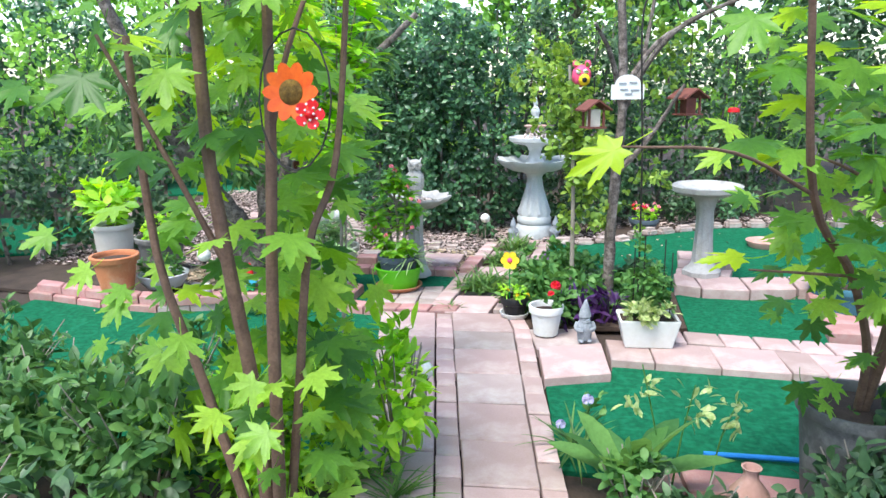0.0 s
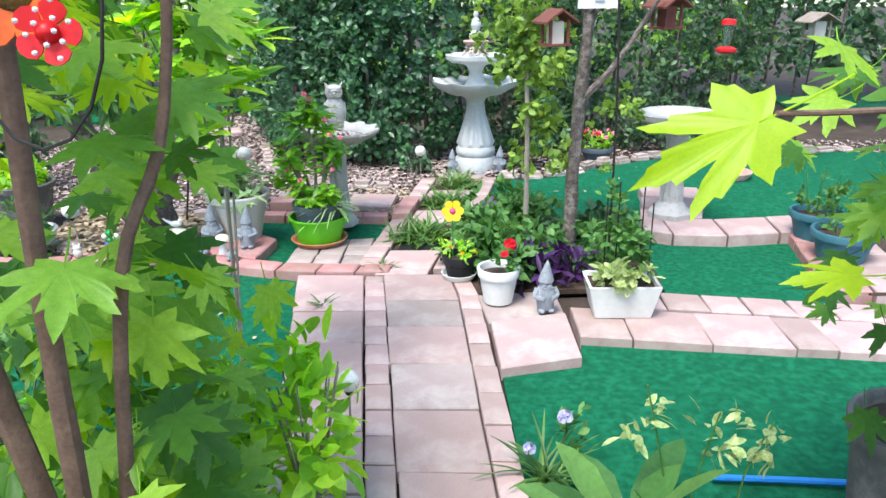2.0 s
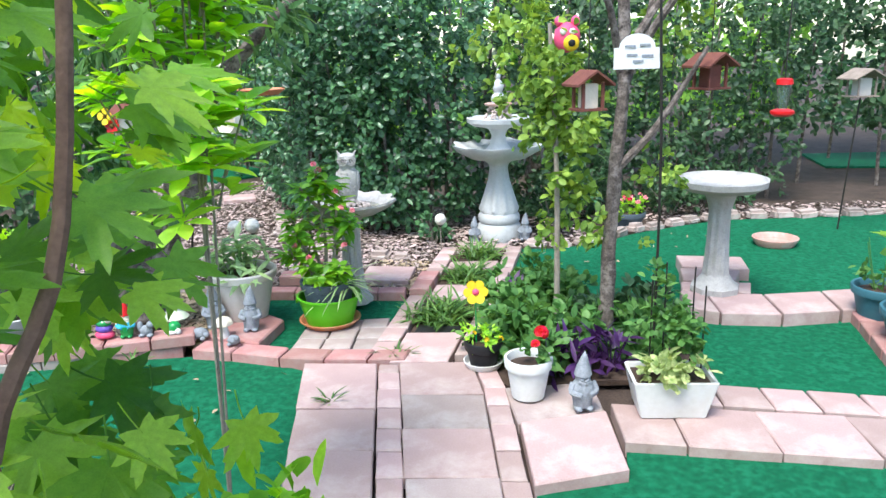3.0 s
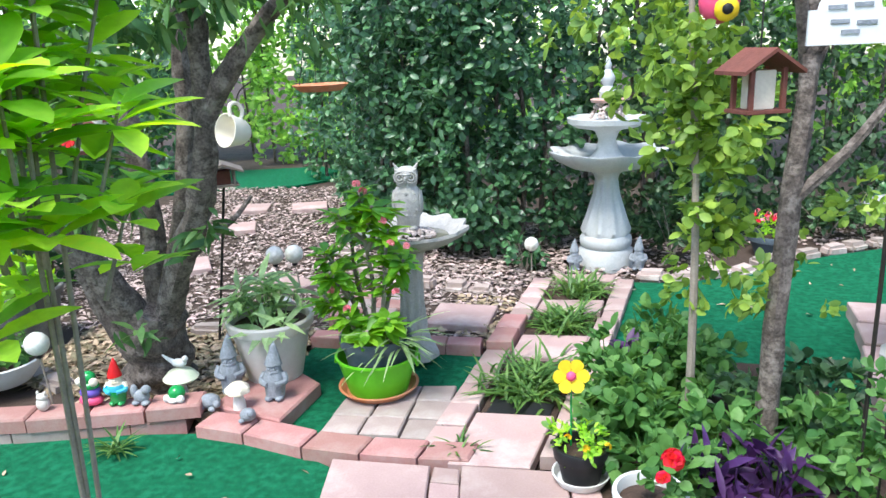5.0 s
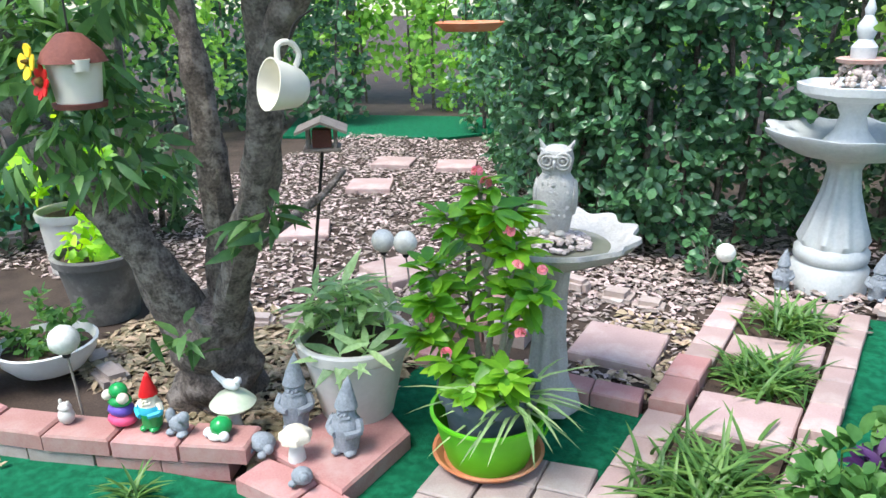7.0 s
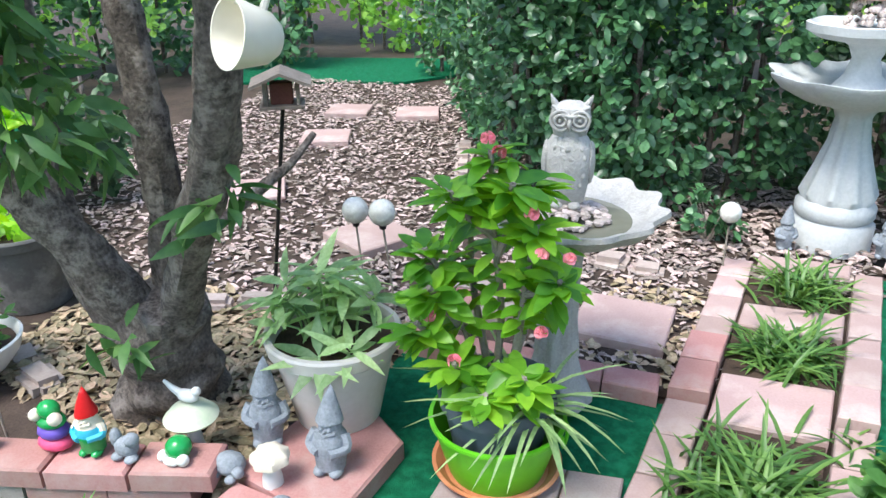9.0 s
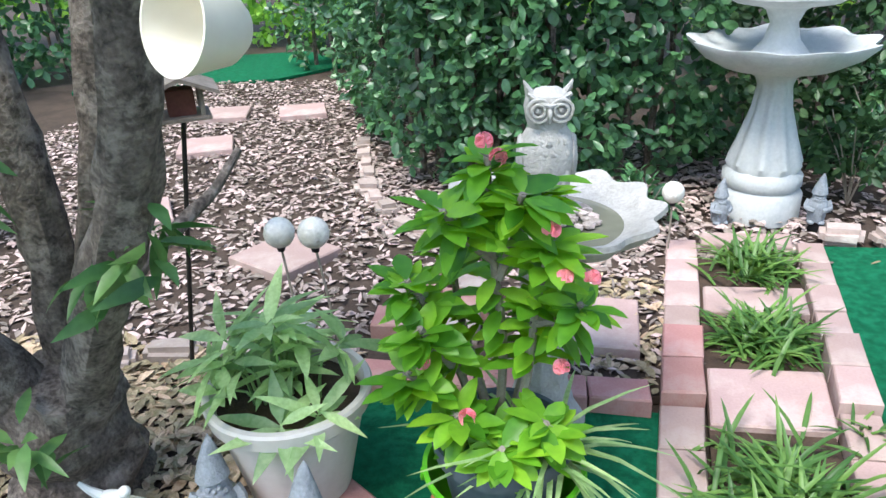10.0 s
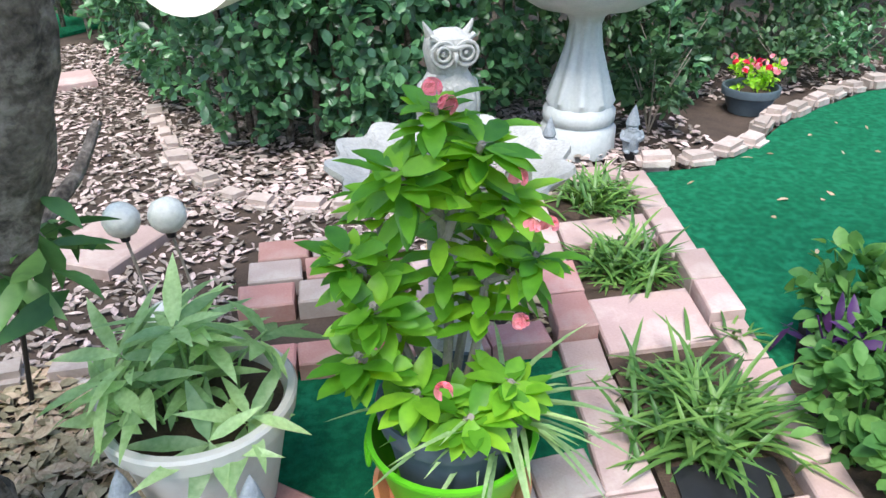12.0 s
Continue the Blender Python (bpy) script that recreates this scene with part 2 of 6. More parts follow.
def tube(bm, pts, r0, r1, seg=8, n=4, rough=0.0):
    line = smooth_line(pts, n) if n > 1 else [Vector(q) for q in pts]
    rings, side = [], Vector((1, 0, 0))
    for i, q in enumerate(line):
        d = (line[min(i + 1, len(line) - 1)] - line[max(i - 1, 0)]).normalized()
        side = side - d * side.dot(d)
        if side.length < 1e-4:
            side = d.orthogonal()
        side.normalize()
        up = d.cross(side)
        r = r0 + (r1 - r0) * i / (len(line) - 1)
        ring = []
        for k in range(seg):
            a = 2 * math.pi * k / seg
            w = r * (1 + rough * noise.noise(q * 9 + Vector((math.cos(a), math.sin(a), 0)) * 1.3))
            ring.append(bm.verts.new(q + (side * math.cos(a) + up * math.sin(a)) * w))
        rings.append(ring)
    for a, b in zip(rings, rings[1:]):
        for k in range(seg):
            j = (k + 1) % seg
            bm.faces.new((a[k], a[j], b[j], b[k]))
    bm.faces.new(rings[0][::-1])
    bm.faces.new(rings[-1])
    return bm


def ball(bm, at, r, sub=2, squash=(1, 1, 1)):
    m = Matrix.Translation(at) @ Matrix.Diagonal((*squash, 1))
    bmesh.ops.create_icosphere(bm, subdivisions=sub, radius=r, matrix=m)
    return bm


def box(bm, x0, y0, z0, x1, y1, z1, bevel=0.0):
    m = Matrix.Translation(((x0 + x1) / 2, (y0 + y1) / 2, (z0 + z1) / 2)) @ Matrix.Diagonal((x1 - x0, y1 - y0, z1 - z0, 1))
    v = bmesh.ops.create_cube(bm, size=1, matrix=m)["verts"]
    if bevel:
        es = {e for q in v for e in q.link_edges}
        bmesh.ops.bevel(bm, geom=list(es), offset=bevel, segments=2, affect="EDGES")
    return bm


def block(quad, top, thick, parent, material, name="paver", bev=0.007):
    """One paver from its four plan corners, with worn edges and slightly uneven set."""
    bm = bmesh.new()
    c = Vector((sum(q[0] for q in quad) / 4, sum(q[1] for q in quad) / 4, 0))
    tx, ty = R.uniform(-0.012, 0.012), R.uniform(-0.012, 0.012)
    lev = top + R.uniform(-0.004, 0.004)
    low, mid, up = [], [], []
    for q in quad:
        v = Vector((q[0] + R.uniform(-0.004, 0.004), q[1] + R.uniform(-0.004, 0.004), 0)) - c
        v *= 1 - 0.0062 / max(v.length, 0.02)
        dz = v.x * tx + v.y * ty
        low.append(bm.verts.new((v.x, v.y, -thick)))
        mid.append(bm.verts.new((v.x, v.y, dz - bev)))
        u = v * (1 - bev * 1.3 / max(v.length, 0.02))
        up.append(bm.verts.new((u.x, u.y, dz)))
    for k in range(4):
        j = (k + 1) % 4
        bm.faces.new((low[k], low[j], mid[j], mid[k]))
        bm.faces.new((mid[k], mid[j], up[j], up[k]))
    bm.faces.new(up)
    bmesh.ops.recalc_face_normals(bm, faces=bm.faces)
    ob = part(name, bm, material, parent, smooth=False)
    ob.location = (c.x, c.y, lev)
    return ob


def stone(x, y, z, w, d, h, turn, parent, material, name="stone"):
    """One tumbled, rounded stone."""
    bm = bmesh.new()
    box(bm, -w / 2, -d / 2, 0, w / 2, d / 2, h, min(w, d) * 0.2)
    for v in bm.verts:
        v.co += Vector(noise.noise_vector(v.co * 9 + Vector((x * 7, y * 7, 0)))) * 0.014
    ob = part(name, bm, material, parent)
    ob.matrix_basis = pose(x, y, z, R.uniform(-4, 4), R.uniform(-4, 4), turn)
    return ob


def sheet(name, pts, z, material, label, thick=0.03, cell=0.0, amp=0.0, kind="structure", category="turf"):
    """A flat patch with thickness from its outline."""
    bm = bmesh.new()
    f = bm.faces.new([bm.verts.new((*p, z)) for p in pts])
    if f.normal.z < 0 or True:
        bmesh.ops.recalc_face_normals(bm, faces=bm.faces)
    g = bmesh.ops.extrude_face_region(bm, geom=bm.faces[:])
    for v in g["geom"]:
        if isinstance(v, bmesh.types.BMVert):
            v.co.z -= thick
    bmesh.ops.triangulate(bm, faces=[f for f in bm.faces if len(f.verts) > 4])
    bmesh.ops.recalc_face_normals(bm, faces=bm.faces)
    ob = link(name, bm, material, smooth=False)
    return tagged(ob, label, category, kind=kind)


# ---- leaves ----
def outline(kind):
    """Half-outlines of a leaf, from stalk (0) to tip (1): (along, half width)."""
    return {"oval": [(0, 0.03), (0.3, 0.8), (0.6, 1.0), (0.85, 0.6), (1, 0.0)],
            "lance": [(0, 0.04), (0.25, 0.85), (0.5, 1.0), (0.8, 0.5), (1, 0.0)],
            "strap": [(0, 0.7), (0.3, 1.0), (0.6, 0.9), (0.85, 0.55), (1, 0.0)]}[kind]


def leaves(name, pos, way, nrm, length, width, material, parent=None, kind="oval", bend=0.15, fold=0.25, label=""):
    """Many leaves in one mesh: base points, growing directions, upper sides, sizes."""
    prof = outline(kind)
    n = len(pos)
    way = way / np.maximum(np.linalg.norm(way, axis=1, keepdims=True), 1e-6)
    side = np.cross(way, nrm)
    side /= np.maximum(np.linalg.norm(side, axis=1, keepdims=True), 1e-6)
    nrm = np.cross(side, way)
    length = np.broadcast_to(np.asarray(length, float), (n,))[:, None]
    width = np.broadcast_to(np.asarray(width, float), (n,))[:, None] / 2
    rows = []
    for a, w in prof:
        mid = pos + way * length * a - nrm * length * bend * a * a
        lift = nrm * width * w * fold
        if w == 0:
            rows += [mid]
        else:
            rows += [mid + side * width * w + lift, mid, mid - side * width * w + lift]
    k = len(rows)
    co = np.stack(rows, 1).reshape(-1, 3)
    tri = []
    for i in range(len(prof) - 2):
        a, b = 3 * i, 3 * i + 3
        tri += [(a, a + 1, b + 1), (a, b + 1, b), (a + 1, a + 2, b + 2), (a + 1, b + 2, b + 1)]
    a = 3 * (len(prof) - 2)
    tri += [(a, a + 1, k - 1), (a + 1, a + 2, k - 1)]
    tri = (np.array(tri)[None] + (np.arange(n) * k)[:, None, None]).reshape(-1, 3)
    me = bpy.data.meshes.new(name)
    me.vertices.add(len(co))
    me.vertices.foreach_set("co", co.astype(np.float32).ravel())
    me.loops.add(tri.size)
    me.loops.foreach_set("vertex_index", tri.astype(np.int32).ravel())
    me.polygons.add(len(tri))
    me.polygons.foreach_set("loop_start", np.arange(0, tri.size, 3, dtype=np.int32))
    me.polygons.foreach_set("loop_total", np.full(len(tri), 3, np.int32))
    me.update(calc_edges=True)
    me.shade_smooth()
    me.materials.append(material)
    ob = new(name, me)
    if parent:
        ob.parent = parent
    return tagged(ob, label)


def unit(n):
    v = NR.normal(size=(n, 3))
    return v / np.linalg.norm(v, axis=1, keepdims=True)


def clump(name, centre, size, n, length, width, material, parent=None, kind="oval", up=0.35, shell=0.55, bend=0.15, droop=0.0, label=""):
    """A crown: leaves gathered on twigs inside an uneven ellipsoid, with gaps."""
    c, s = np.array(centre), np.array(size)
    twigs = max(4, n // 9)
    d = unit(twigs)
    rad = (shell + (1 - shell) * NR.rand(twigs) ** 0.6) * (0.82 + 0.3 * np.sin(d[:, 0] * 5 + c[0] * 3) * np.cos(d[:, 2] * 4 + c[1]))
    tp = c + d * s * rad[:, None]
    pick = NR.randint(0, twigs, n)
    way = d[pick] * 0.7 + unit(n) * 0.8
    way[:, 2] += up * 0.5 - droop
    nrm = d[pick] * 0.6 + unit(n) * 0.5 + np.array([0, 0, up + 0.4])
    pos = tp[pick] + unit(n) * length * 0.9 * NR.rand(n, 1)
    return leaves(name, pos, way, nrm, length * NR.uniform(0.6, 1.15, n), width * NR.uniform(0.7, 1.15, n), material, parent, kind, bend, label=label)


def slab_crown(name, p0, p1, z0, z1, depth, n, length, width, material, parent=None, kind="oval"):
    """A hedge face between two plan points: twigs spread through its thickness, uneven at top and front."""
    p0, p1 = np.array(p0, float), np.array(p1, float)
    d = p1 - p0
    ln = np.linalg.norm(d)
    d /= ln
    out = np.array([d[1], -d[0]])
    tw = max(4, n // 8)
    u, h = NR.rand(tw) * ln, NR.rand(tw)
    wob = 0.5 * np.sin(u * 2.3 + p0[0]) * np.cos(h * 5 + u) + 0.4 * np.sin(u * 5.1 + h * 9)
    deep = NR.rand(tw) ** 1.6 * depth - wob * 0.16
    top = z1 + 0.25 * np.sin(u * 1.7 + p0[1]) + 0.12 * np.sin(u * 4.3)
    z = z0 + (top - z0) * h
    deep += np.maximum(0, 0.3 - (z - z0)) * 0.5
    xy = p0 + np.outer(u, d) - np.outer(deep, out)
    tp = np.column_stack([xy, z])
    pick = NR.randint(0, tw, n)
    o3 = np.array([out[0], out[1], 0.25])
    way = unit(n) * 0.9 + o3 * 0.45
    nrm = unit(n) * 0.55 + o3 * 0.7 + np.array([0, 0, 0.5])
    pos = tp[pick] + unit(n) * length * 1.1 * NR.rand(n, 1)
    return leaves(name, pos, way, nrm, length * NR.uniform(0.6, 1.2, n), width * NR.uniform(0.7, 1.2, n), material, parent, kind)


def maple_leaf_mesh(name, seed):
    """A lobed, toothed maple leaf one unit long, gently cupped."""
    rnd = random.Random(seed)
    half = [(0, 1.0), (4, 0.84), (7.5, 0.80), (9, 0.68), (15, 0.70), (17, 0.50), (21, 0.42), (27, 0.60), (31, 0.66), (33, 0.80), (39, 0.90), (43, 0.74), (48, 0.72), (51, 0.58),
            (57, 0.40), (66, 0.50), (72, 0.58), (79, 0.66), (84, 0.52), (90, 0.46), (101, 0.30), (118, 0.34), (130, 0.38), (142, 0.26), (160, 0.14)]
    pts = [(math.radians(a), r * rnd.uniform(0.93, 1.05)) for a, r in half]
    ring = pts + [(math.pi, 0.10)] + [(-a, r) for a, r in reversed(pts) if a > 0]
    bm = bmesh.new()
    o = bm.verts.new((0, 0.12, 0))
    vs = []
    for a, r in ring:
        x, y = r * math.sin(a), 0.12 + r * math.cos(a) * 0.88
        vs.append(bm.verts.new((x, y, -0.16 * r * r + 0.05 * math.sin(a * 5) * r)))
    for i in range(len(vs)):
        bm.faces.new((o, vs[i], vs[(i + 1) % len(vs)]))
    tube(bm, [(0, 0.12, -0.006), (0, -0.2, -0.02), (0, -0.5, 0.05)], 0.012, 0.012, 5, 2)
    bm.normal_update()
    me = bpy.data.meshes.new(name)
    bm.to_mesh(me)
    bm.free()
    me.shade_smooth()
    return me


def potted_soil(parent, r, z):
    return part("soil", lathe([(r, z), (r * 0.6, z + 0.012), (0, z + 0.018)], 20), M_SOIL, parent)


def pot(name, at, r0, r1, h, material, label, category="pot", lip=0.012, group="", soil=True, turn=0):
    """A tapered planter with a rolled rim and an inside."""
    p = thing(name, at, label, category, group, turn)
    part("body", lathe([(0, 0), (r0, 0), (r0 * 1.01, 0.01), (r1 * 0.97, h - 0.05), (r1 * 0.975, h - 0.02), (r1 * 0.93, h - 0.02), (r1 * 0.9, h * 0.7), (0, h * 0.7)], 40), material, p)
    part("rim", lathe([(r1 * 0.975, h - 0.055), (r1 + lip * 0.6, h - 0.05), (r1 + lip, h - 0.008), (r1 + lip * 0.7, h), (r1 - 0.004, h), (r1 * 0.93, h - 0.02), (r1 * 0.92, h - 0.055)], 40), material, p)
    if soil:
        potted_soil(p, r1 * 0.93, h - 0.045)
    return p


def saucer(name, at, r, h, material, label):
    p = thing(name, at, label, "saucer")
    part("tray", lathe([(0, 0), (r * 0.82, 0), (r, h * 0.9), (r, h), (r * 0.94, h), (r * 0.8, h * 0.25), (0, h * 0.22)], 40), material, p)
    return p


def blades(name, at, n, length, width, material, parent, tilt=(0.3, 1.3), spread=0.08, bend=0.55):
    """A tuft of arching straps."""
    a = NR.rand(n) * 2 * math.pi
    e = NR.uniform(*tilt, n)
    way = np.column_stack([np.cos(a) * np.cos(e), np.sin(a) * np.cos(e), np.sin(e)])
    nrm = np.column_stack([-np.cos(a) * np.sin(e), -np.sin(a) * np.sin(e), np.cos(e)])
    pos = np.array(at) + np.column_stack([NR.normal(0, spread, n), NR.normal(0, spread, n), np.zeros(n)])
    return leaves(name, pos, way, nrm, length * NR.uniform(0.6, 1.1, n), width, material, parent, "strap", bend, 0.4)


def rosette(pos, way, nrm, at, d, n, length):
    """Adds a whorl of leaves round a stem end."""
    d = Vector(d).normalized()
    s = d.orthogonal().normalized()
    t = d.cross(s)
    for k in range(n):
        a = k * 2.4 + R.random() * 0.5
        rise = R.uniform(-0.15, 0.75)
        v = (s * math.cos(a) + t * math.sin(a)) + d * rise
        pos.append(Vector(at) - d * R.uniform(0, 0.05))
        way.append(v)
        nrm.append(d + v.normalized() * -0.3)


def arr(v):
    return np.array([tuple(q) for q in v], float)


# ---- ground and paving ----
gbm = bmesh.new()
bmesh.ops.create_grid(gbm, x_segments=60, y_segments=60, size=60)
for v in gbm.verts:
    v.co.z = -0.075
tagged(link("ground", gbm, M_GROUND), "bare brown garden soil under leaf litter", "ground", kind="structure")

sheet("turf_1", [(-0.12, 3.6), (-0.22, 4.64), (-0.36, 5.4), (-0.42, 5.96), (-0.62, 6.06), (-0.9, 6.15), (-1.2, 6.2), (-1.9, 6.1), (-2.4, 6.02), (-3.6, 6.25), (-3.6, 3.6)], -0.045, M_TURF, "green artificial turf putting lane edged with red blocks")
sheet("turf_2", [(-0.85, 6.18), (-0.5, 6.12), (-0.1, 6.12), (0.0, 6.6), (0.06, 7.22), (-1.0, 7.3), (-1.05, 6.6)], -0.04, M_TURF, "green artificial turf strip beside the potted plants")
sheet("turf_3", [(0.84, 3.75), (3.8, 3.5), (3.8, 4.75), (2.39, 4.96), (1.24, 5.1), (1.2, 4.84), (0.8, 4.74)], -0.048, M_TURF, "green artificial turf putting lane beside the paver path")
sheet("turf_4", [(1.86, 5.72), (2.84, 5.55), (3.0, 6.75), (1.95, 6.72)], -0.04, M_TURF, "small green artificial turf patch enclosed by red pavers")
sheet("turf_5", [(0.6, 6.75), (0.9, 8.62), (1.3, 8.62), (1.74, 8.83), (2.12, 9.15), (2.55, 9.39), (3.07, 9.64), (4.9, 9.8), (6.3, 9.6), (6.4, 6.8), (3.1, 6.9), (1.9, 6.85), (1.55, 7.15), (0.98, 7.25)], -0.045, M_TURF, "wide green artificial turf lane curving behind the plants")
sheet("turf_6", [(-8.0, 6.6), (-4.75, 7.95), (-4.55, 9.2), (-5.0, 10.2), (-8.0, 9.6)], -0.04, M_TURF, "green artificial turf lane beyond the mulch path")
sheet("turf_7", [(-5.2, 12.0), (-3.2, 12.6), (-2.6, 13.4), (-3.4, 14.2), (-6.0, 13.6)], -0.04, M_TURF, "distant green artificial turf at the end of the mulch path")
sheet("turf_8", [(5.6, 12.9), (8.5, 12.6), (8.5, 14.2), (5.8, 14.2)], -0.04, M_TURF, "distant green artificial turf behind the birdhouse pole")

# the walk of red pavers
paving = thing("pavement", (0, 0, 0), "red and buff concrete paver garden path with dark joints", "path", kind="structure")
ys = [0.1, 0.52, 0.95, 1.37, 1.8, 2.22, 2.65, 3.07, 3.5, 3.93, 4.38, 4.8, 5.23, 5.59, 6.0]


def left_of(y):
    return 0.39 - max(-0.8, y - 3.5) * 0.116


def right_of(y):
    return 0.745 - max(-0.8, y - 3.5) * 0.072 - max(0, y - 5.65) * 0.12


for i, (a, b) in enumerate(zip(ys, ys[1:])):
    block([(left_of(a), a), (right_of(a), a), (right_of(b), b), (left_of(b), b)], 0, 0.06, paving, M_SLATE if i in (10, 12) else M_PAVER)
y = 0.2
while y < 5.9:
    b = min(y + R.choice((0.2, 0.21, 0.22)), 5.98)
    block([(left_of(y) - 0.125, y), (left_of(y), y), (left_of(b), b), (left_of(b) - 0.125, b)], 0, 0.06, paving, M_PAVER)
    y = b
y = 0.3
while y < 5.7:
    b = y + R.choice((0.2, 0.24, 0.26))
    block([(right_of(y), y), (right_of(y) + 0.12, y), (right_of(b) + 0.12, b), (right_of(b), b)], 0, 0.06, paving, M_PAVER)
    y = b
for a, b in zip((2.9, 3.35, 3.8, 4.2, 4.62, 5.02, 5.42), (3.35, 3.8, 4.2, 4.62, 5.02, 5.42, 5.98)):
    lo = lambda q: -0.2 - (q - 4.2) * 0.145
    block([(lo(a), a), (left_of(a) - 0.13, a), (left_of(b) - 0.13, b), (lo(b), b)], 0.004, 0.06, paving, M_PAVER)
block([(0.79, 4.73), (1.21, 4.85), (1.2, 5.4), (0.76, 5.28)], 0.006, 0.07, paving, M_PAVER)
block([(0.75, 5.29), (1.2, 5.41), (1.18, 5.75), (0.69, 5.68)], -0.01, 0.06, paving, M_SLATE)
x = 1.225
for w in (0.28, 0.4, 0.41, 0.2, 0.4, 0.41, 0.4, 0.4):
    f = lambda q: 5.08 - (q - 1.22) * 0.13
    block([(x, f(x)), (x + w, f(x + w)), (x + w + 0.01, f(x + w) + 0.39), (x, f(x) + 0.39)], 0.004, 0.08, paving, M_PAVER)
    x += w
x = 1.62
for w in (0.17, 0.24, 0.22, 0.25, 0.21, 0.26, 0.24, 0.24, 0.25):
    f = lambda q: 5.475 - (q - 1.6) * 0.15
    block([(x, f(x)), (x + w, f(x + w)), (x + w, f(x + w) + 0.24), (x + 0.01, f(x) + 0.24)], -0.004, 0.06, paving, M_PAVER)
    x += w
for q in ([(1.78, 6.3), (1.98, 6.2), (2.0, 6.6), (1.84, 6.66)], [(1.99, 6.2), (2.36, 6.16), (2.38, 6.56), (2.0, 6.6)], [(2.37, 6.16), (2.76, 6.22), (2.8, 6.62), (2.39, 6.56)],
          [(2.77, 6.22), (3.15, 6.28), (3.18, 6.68), (2.81, 6.62)], [(1.86, 6.68), (2.1, 6.63), (2.13, 6.83), (1.9, 6.88)], [(2.11, 6.62), (2.32, 6.6), (2.4, 6.82), (2.16, 6.84)],
          [(1.92, 6.9), (2.3, 6.86), (2.42, 7.12), (1.98, 7.22)], [(2.0, 7.24), (2.5, 7.14), (2.56, 7.5), (2.04, 7.58)]):
    block([(a + 0.16, b + 0.44) for a, b in q], 0.05, 0.11, paving, M_PAVER)
x, y = 2.78, 5.62
for k in range(5):
    block([(x, y), (x + 0.26, y - 0.03), (x + 0.3, y + 0.2), (x + 0.045, y + 0.22)], 0.03, 0.1, paving, M_EDGER)
    block([(x + 0.27, y - 0.03), (x + 0.56, y - 0.06), (x + 0.6, y + 0.18), (x + 0.31, y + 0.2)], 0.03, 0.1, paving, M_PAVER)
    x, y = x + 0.045, y + 0.225

# the brick column walk with grass tufts
colL = lambda q: 0.01 + 0.14 * (q - 6.97)
colR = lambda q: 0.615 + 0.17 * (q - 6.5)
y = 6.1
while y < 8.4:
    b = y + 0.225
    lift = 0.045 if 7.2 < y < 7.5 else 0.0
    block([(colL(y), y), (colL(y) + 0.15, y), (colL(b) + 0.15, b), (colL(b), b)], lift, 0.07 + lift, paving, M_EDGER if lift else M_PAVER)
    lift = 0.04 if 7.2 < y < 7.5 else 0.0
    block([(colR(y) - 0.13, y), (colR(y), y), (colR(b), b), (colR(b) - 0.13, b)], lift, 0.07 + lift, paving, M_PAVER)
    y = b
for a, b in ((6.0, 6.46), (7.12, 7.46), (7.86, 8.08), (8.5, 8.66)):
    block([(colL(a) + 0.16, a), (colR(a) - 0.14, a), (colR(b) - 0.14, b), (colL(b) + 0.16, b)], 0.0, 0.06, paving, M_PAVER)
sheet("planting_bed_1", [(0.1, 6.4), (0.46, 6.4), (0.8, 8.6), (0.38, 8.6)], -0.025, M_SOIL, "dark soil strip between the brick rows", category="soil")
sheet("planting_bed_2", [(0.72, 5.7), (1.25, 5.76), (1.85, 5.78), (1.93, 6.7), (1.55, 7.15), (0.98, 7.2), (0.62, 6.6), (0.5, 6.05)], -0.012, M_SOIL, "dark soil bed packed with herbs and young trees", category="soil")

# mosaic pad under the green tub
for r in range(3):
    for c in range(3):
        u0, u1, v0, v1 = c / 3, (c + 1) / 3, r / 3, (r + 1) / 3
        P = lambda u, v: (-0.6 + 0.57 * u + 0.03 * v - 0.04 * u * v, 6.2 + 0.0 * u + 0.5 * v + 0.03 * u * v)
        block([P(u0, v0), P(u1, v0), P(u1, v1), P(u0, v1)], 0.0, 0.05, paving, M_SLATE, "brick")

# edging of the left lane
edging = thing("block_edging", (0, 0, 0), "low curb of red concrete edging blocks", "edging", kind="structure")
curb = [(-1.2, 6.16), (-0.94, 6.12), (-0.62, 6.03), (-0.35, 6.0), (-0.09, 6.0), (0.13, 6.01)]
for (x0, y0), (x1, y1) in zip(curb, curb[1:]):
    block([(x0, y0), (x1, y1), (x1 + 0.03, y1 + 0.15), (x0 + 0.03, y0 + 0.15)], 0.02, 0.09, edging, M_EDGER, "brick", 0.009)
wall = [(-1.2, 6.24), (-1.45, 6.16), (-1.71, 6.09), (-1.98, 6.02), (-2.24, 5.97), (-2.5, 6.0), (-2.78, 6.06), (-3.05, 6.14), (-3.32, 6.22), (-3.6, 6.3)]
for i, ((x0, y0), (x1, y1)) in enumerate(zip(wall, wall[1:])):
    block([(x1, y1), (x0, y0), (x0 - 0.04, y0 + 0.15), (x1 - 0.04, y1 + 0.15)], 0.085, 0.07, edging, M_EDGER, "brick", 0.009)
    xm, ym = x0 - 0.08, y0 - 0.012
    block([(x1 - 0.08, y1 - 0.01), (xm, ym), (xm - 0.04, ym + 0.16), (x1 - 0.12, y1 + 0.15)], 0.012, 0.08, edging, M_SLATE if i in (2, 3) else M_EDGER, "brick", 0.009)
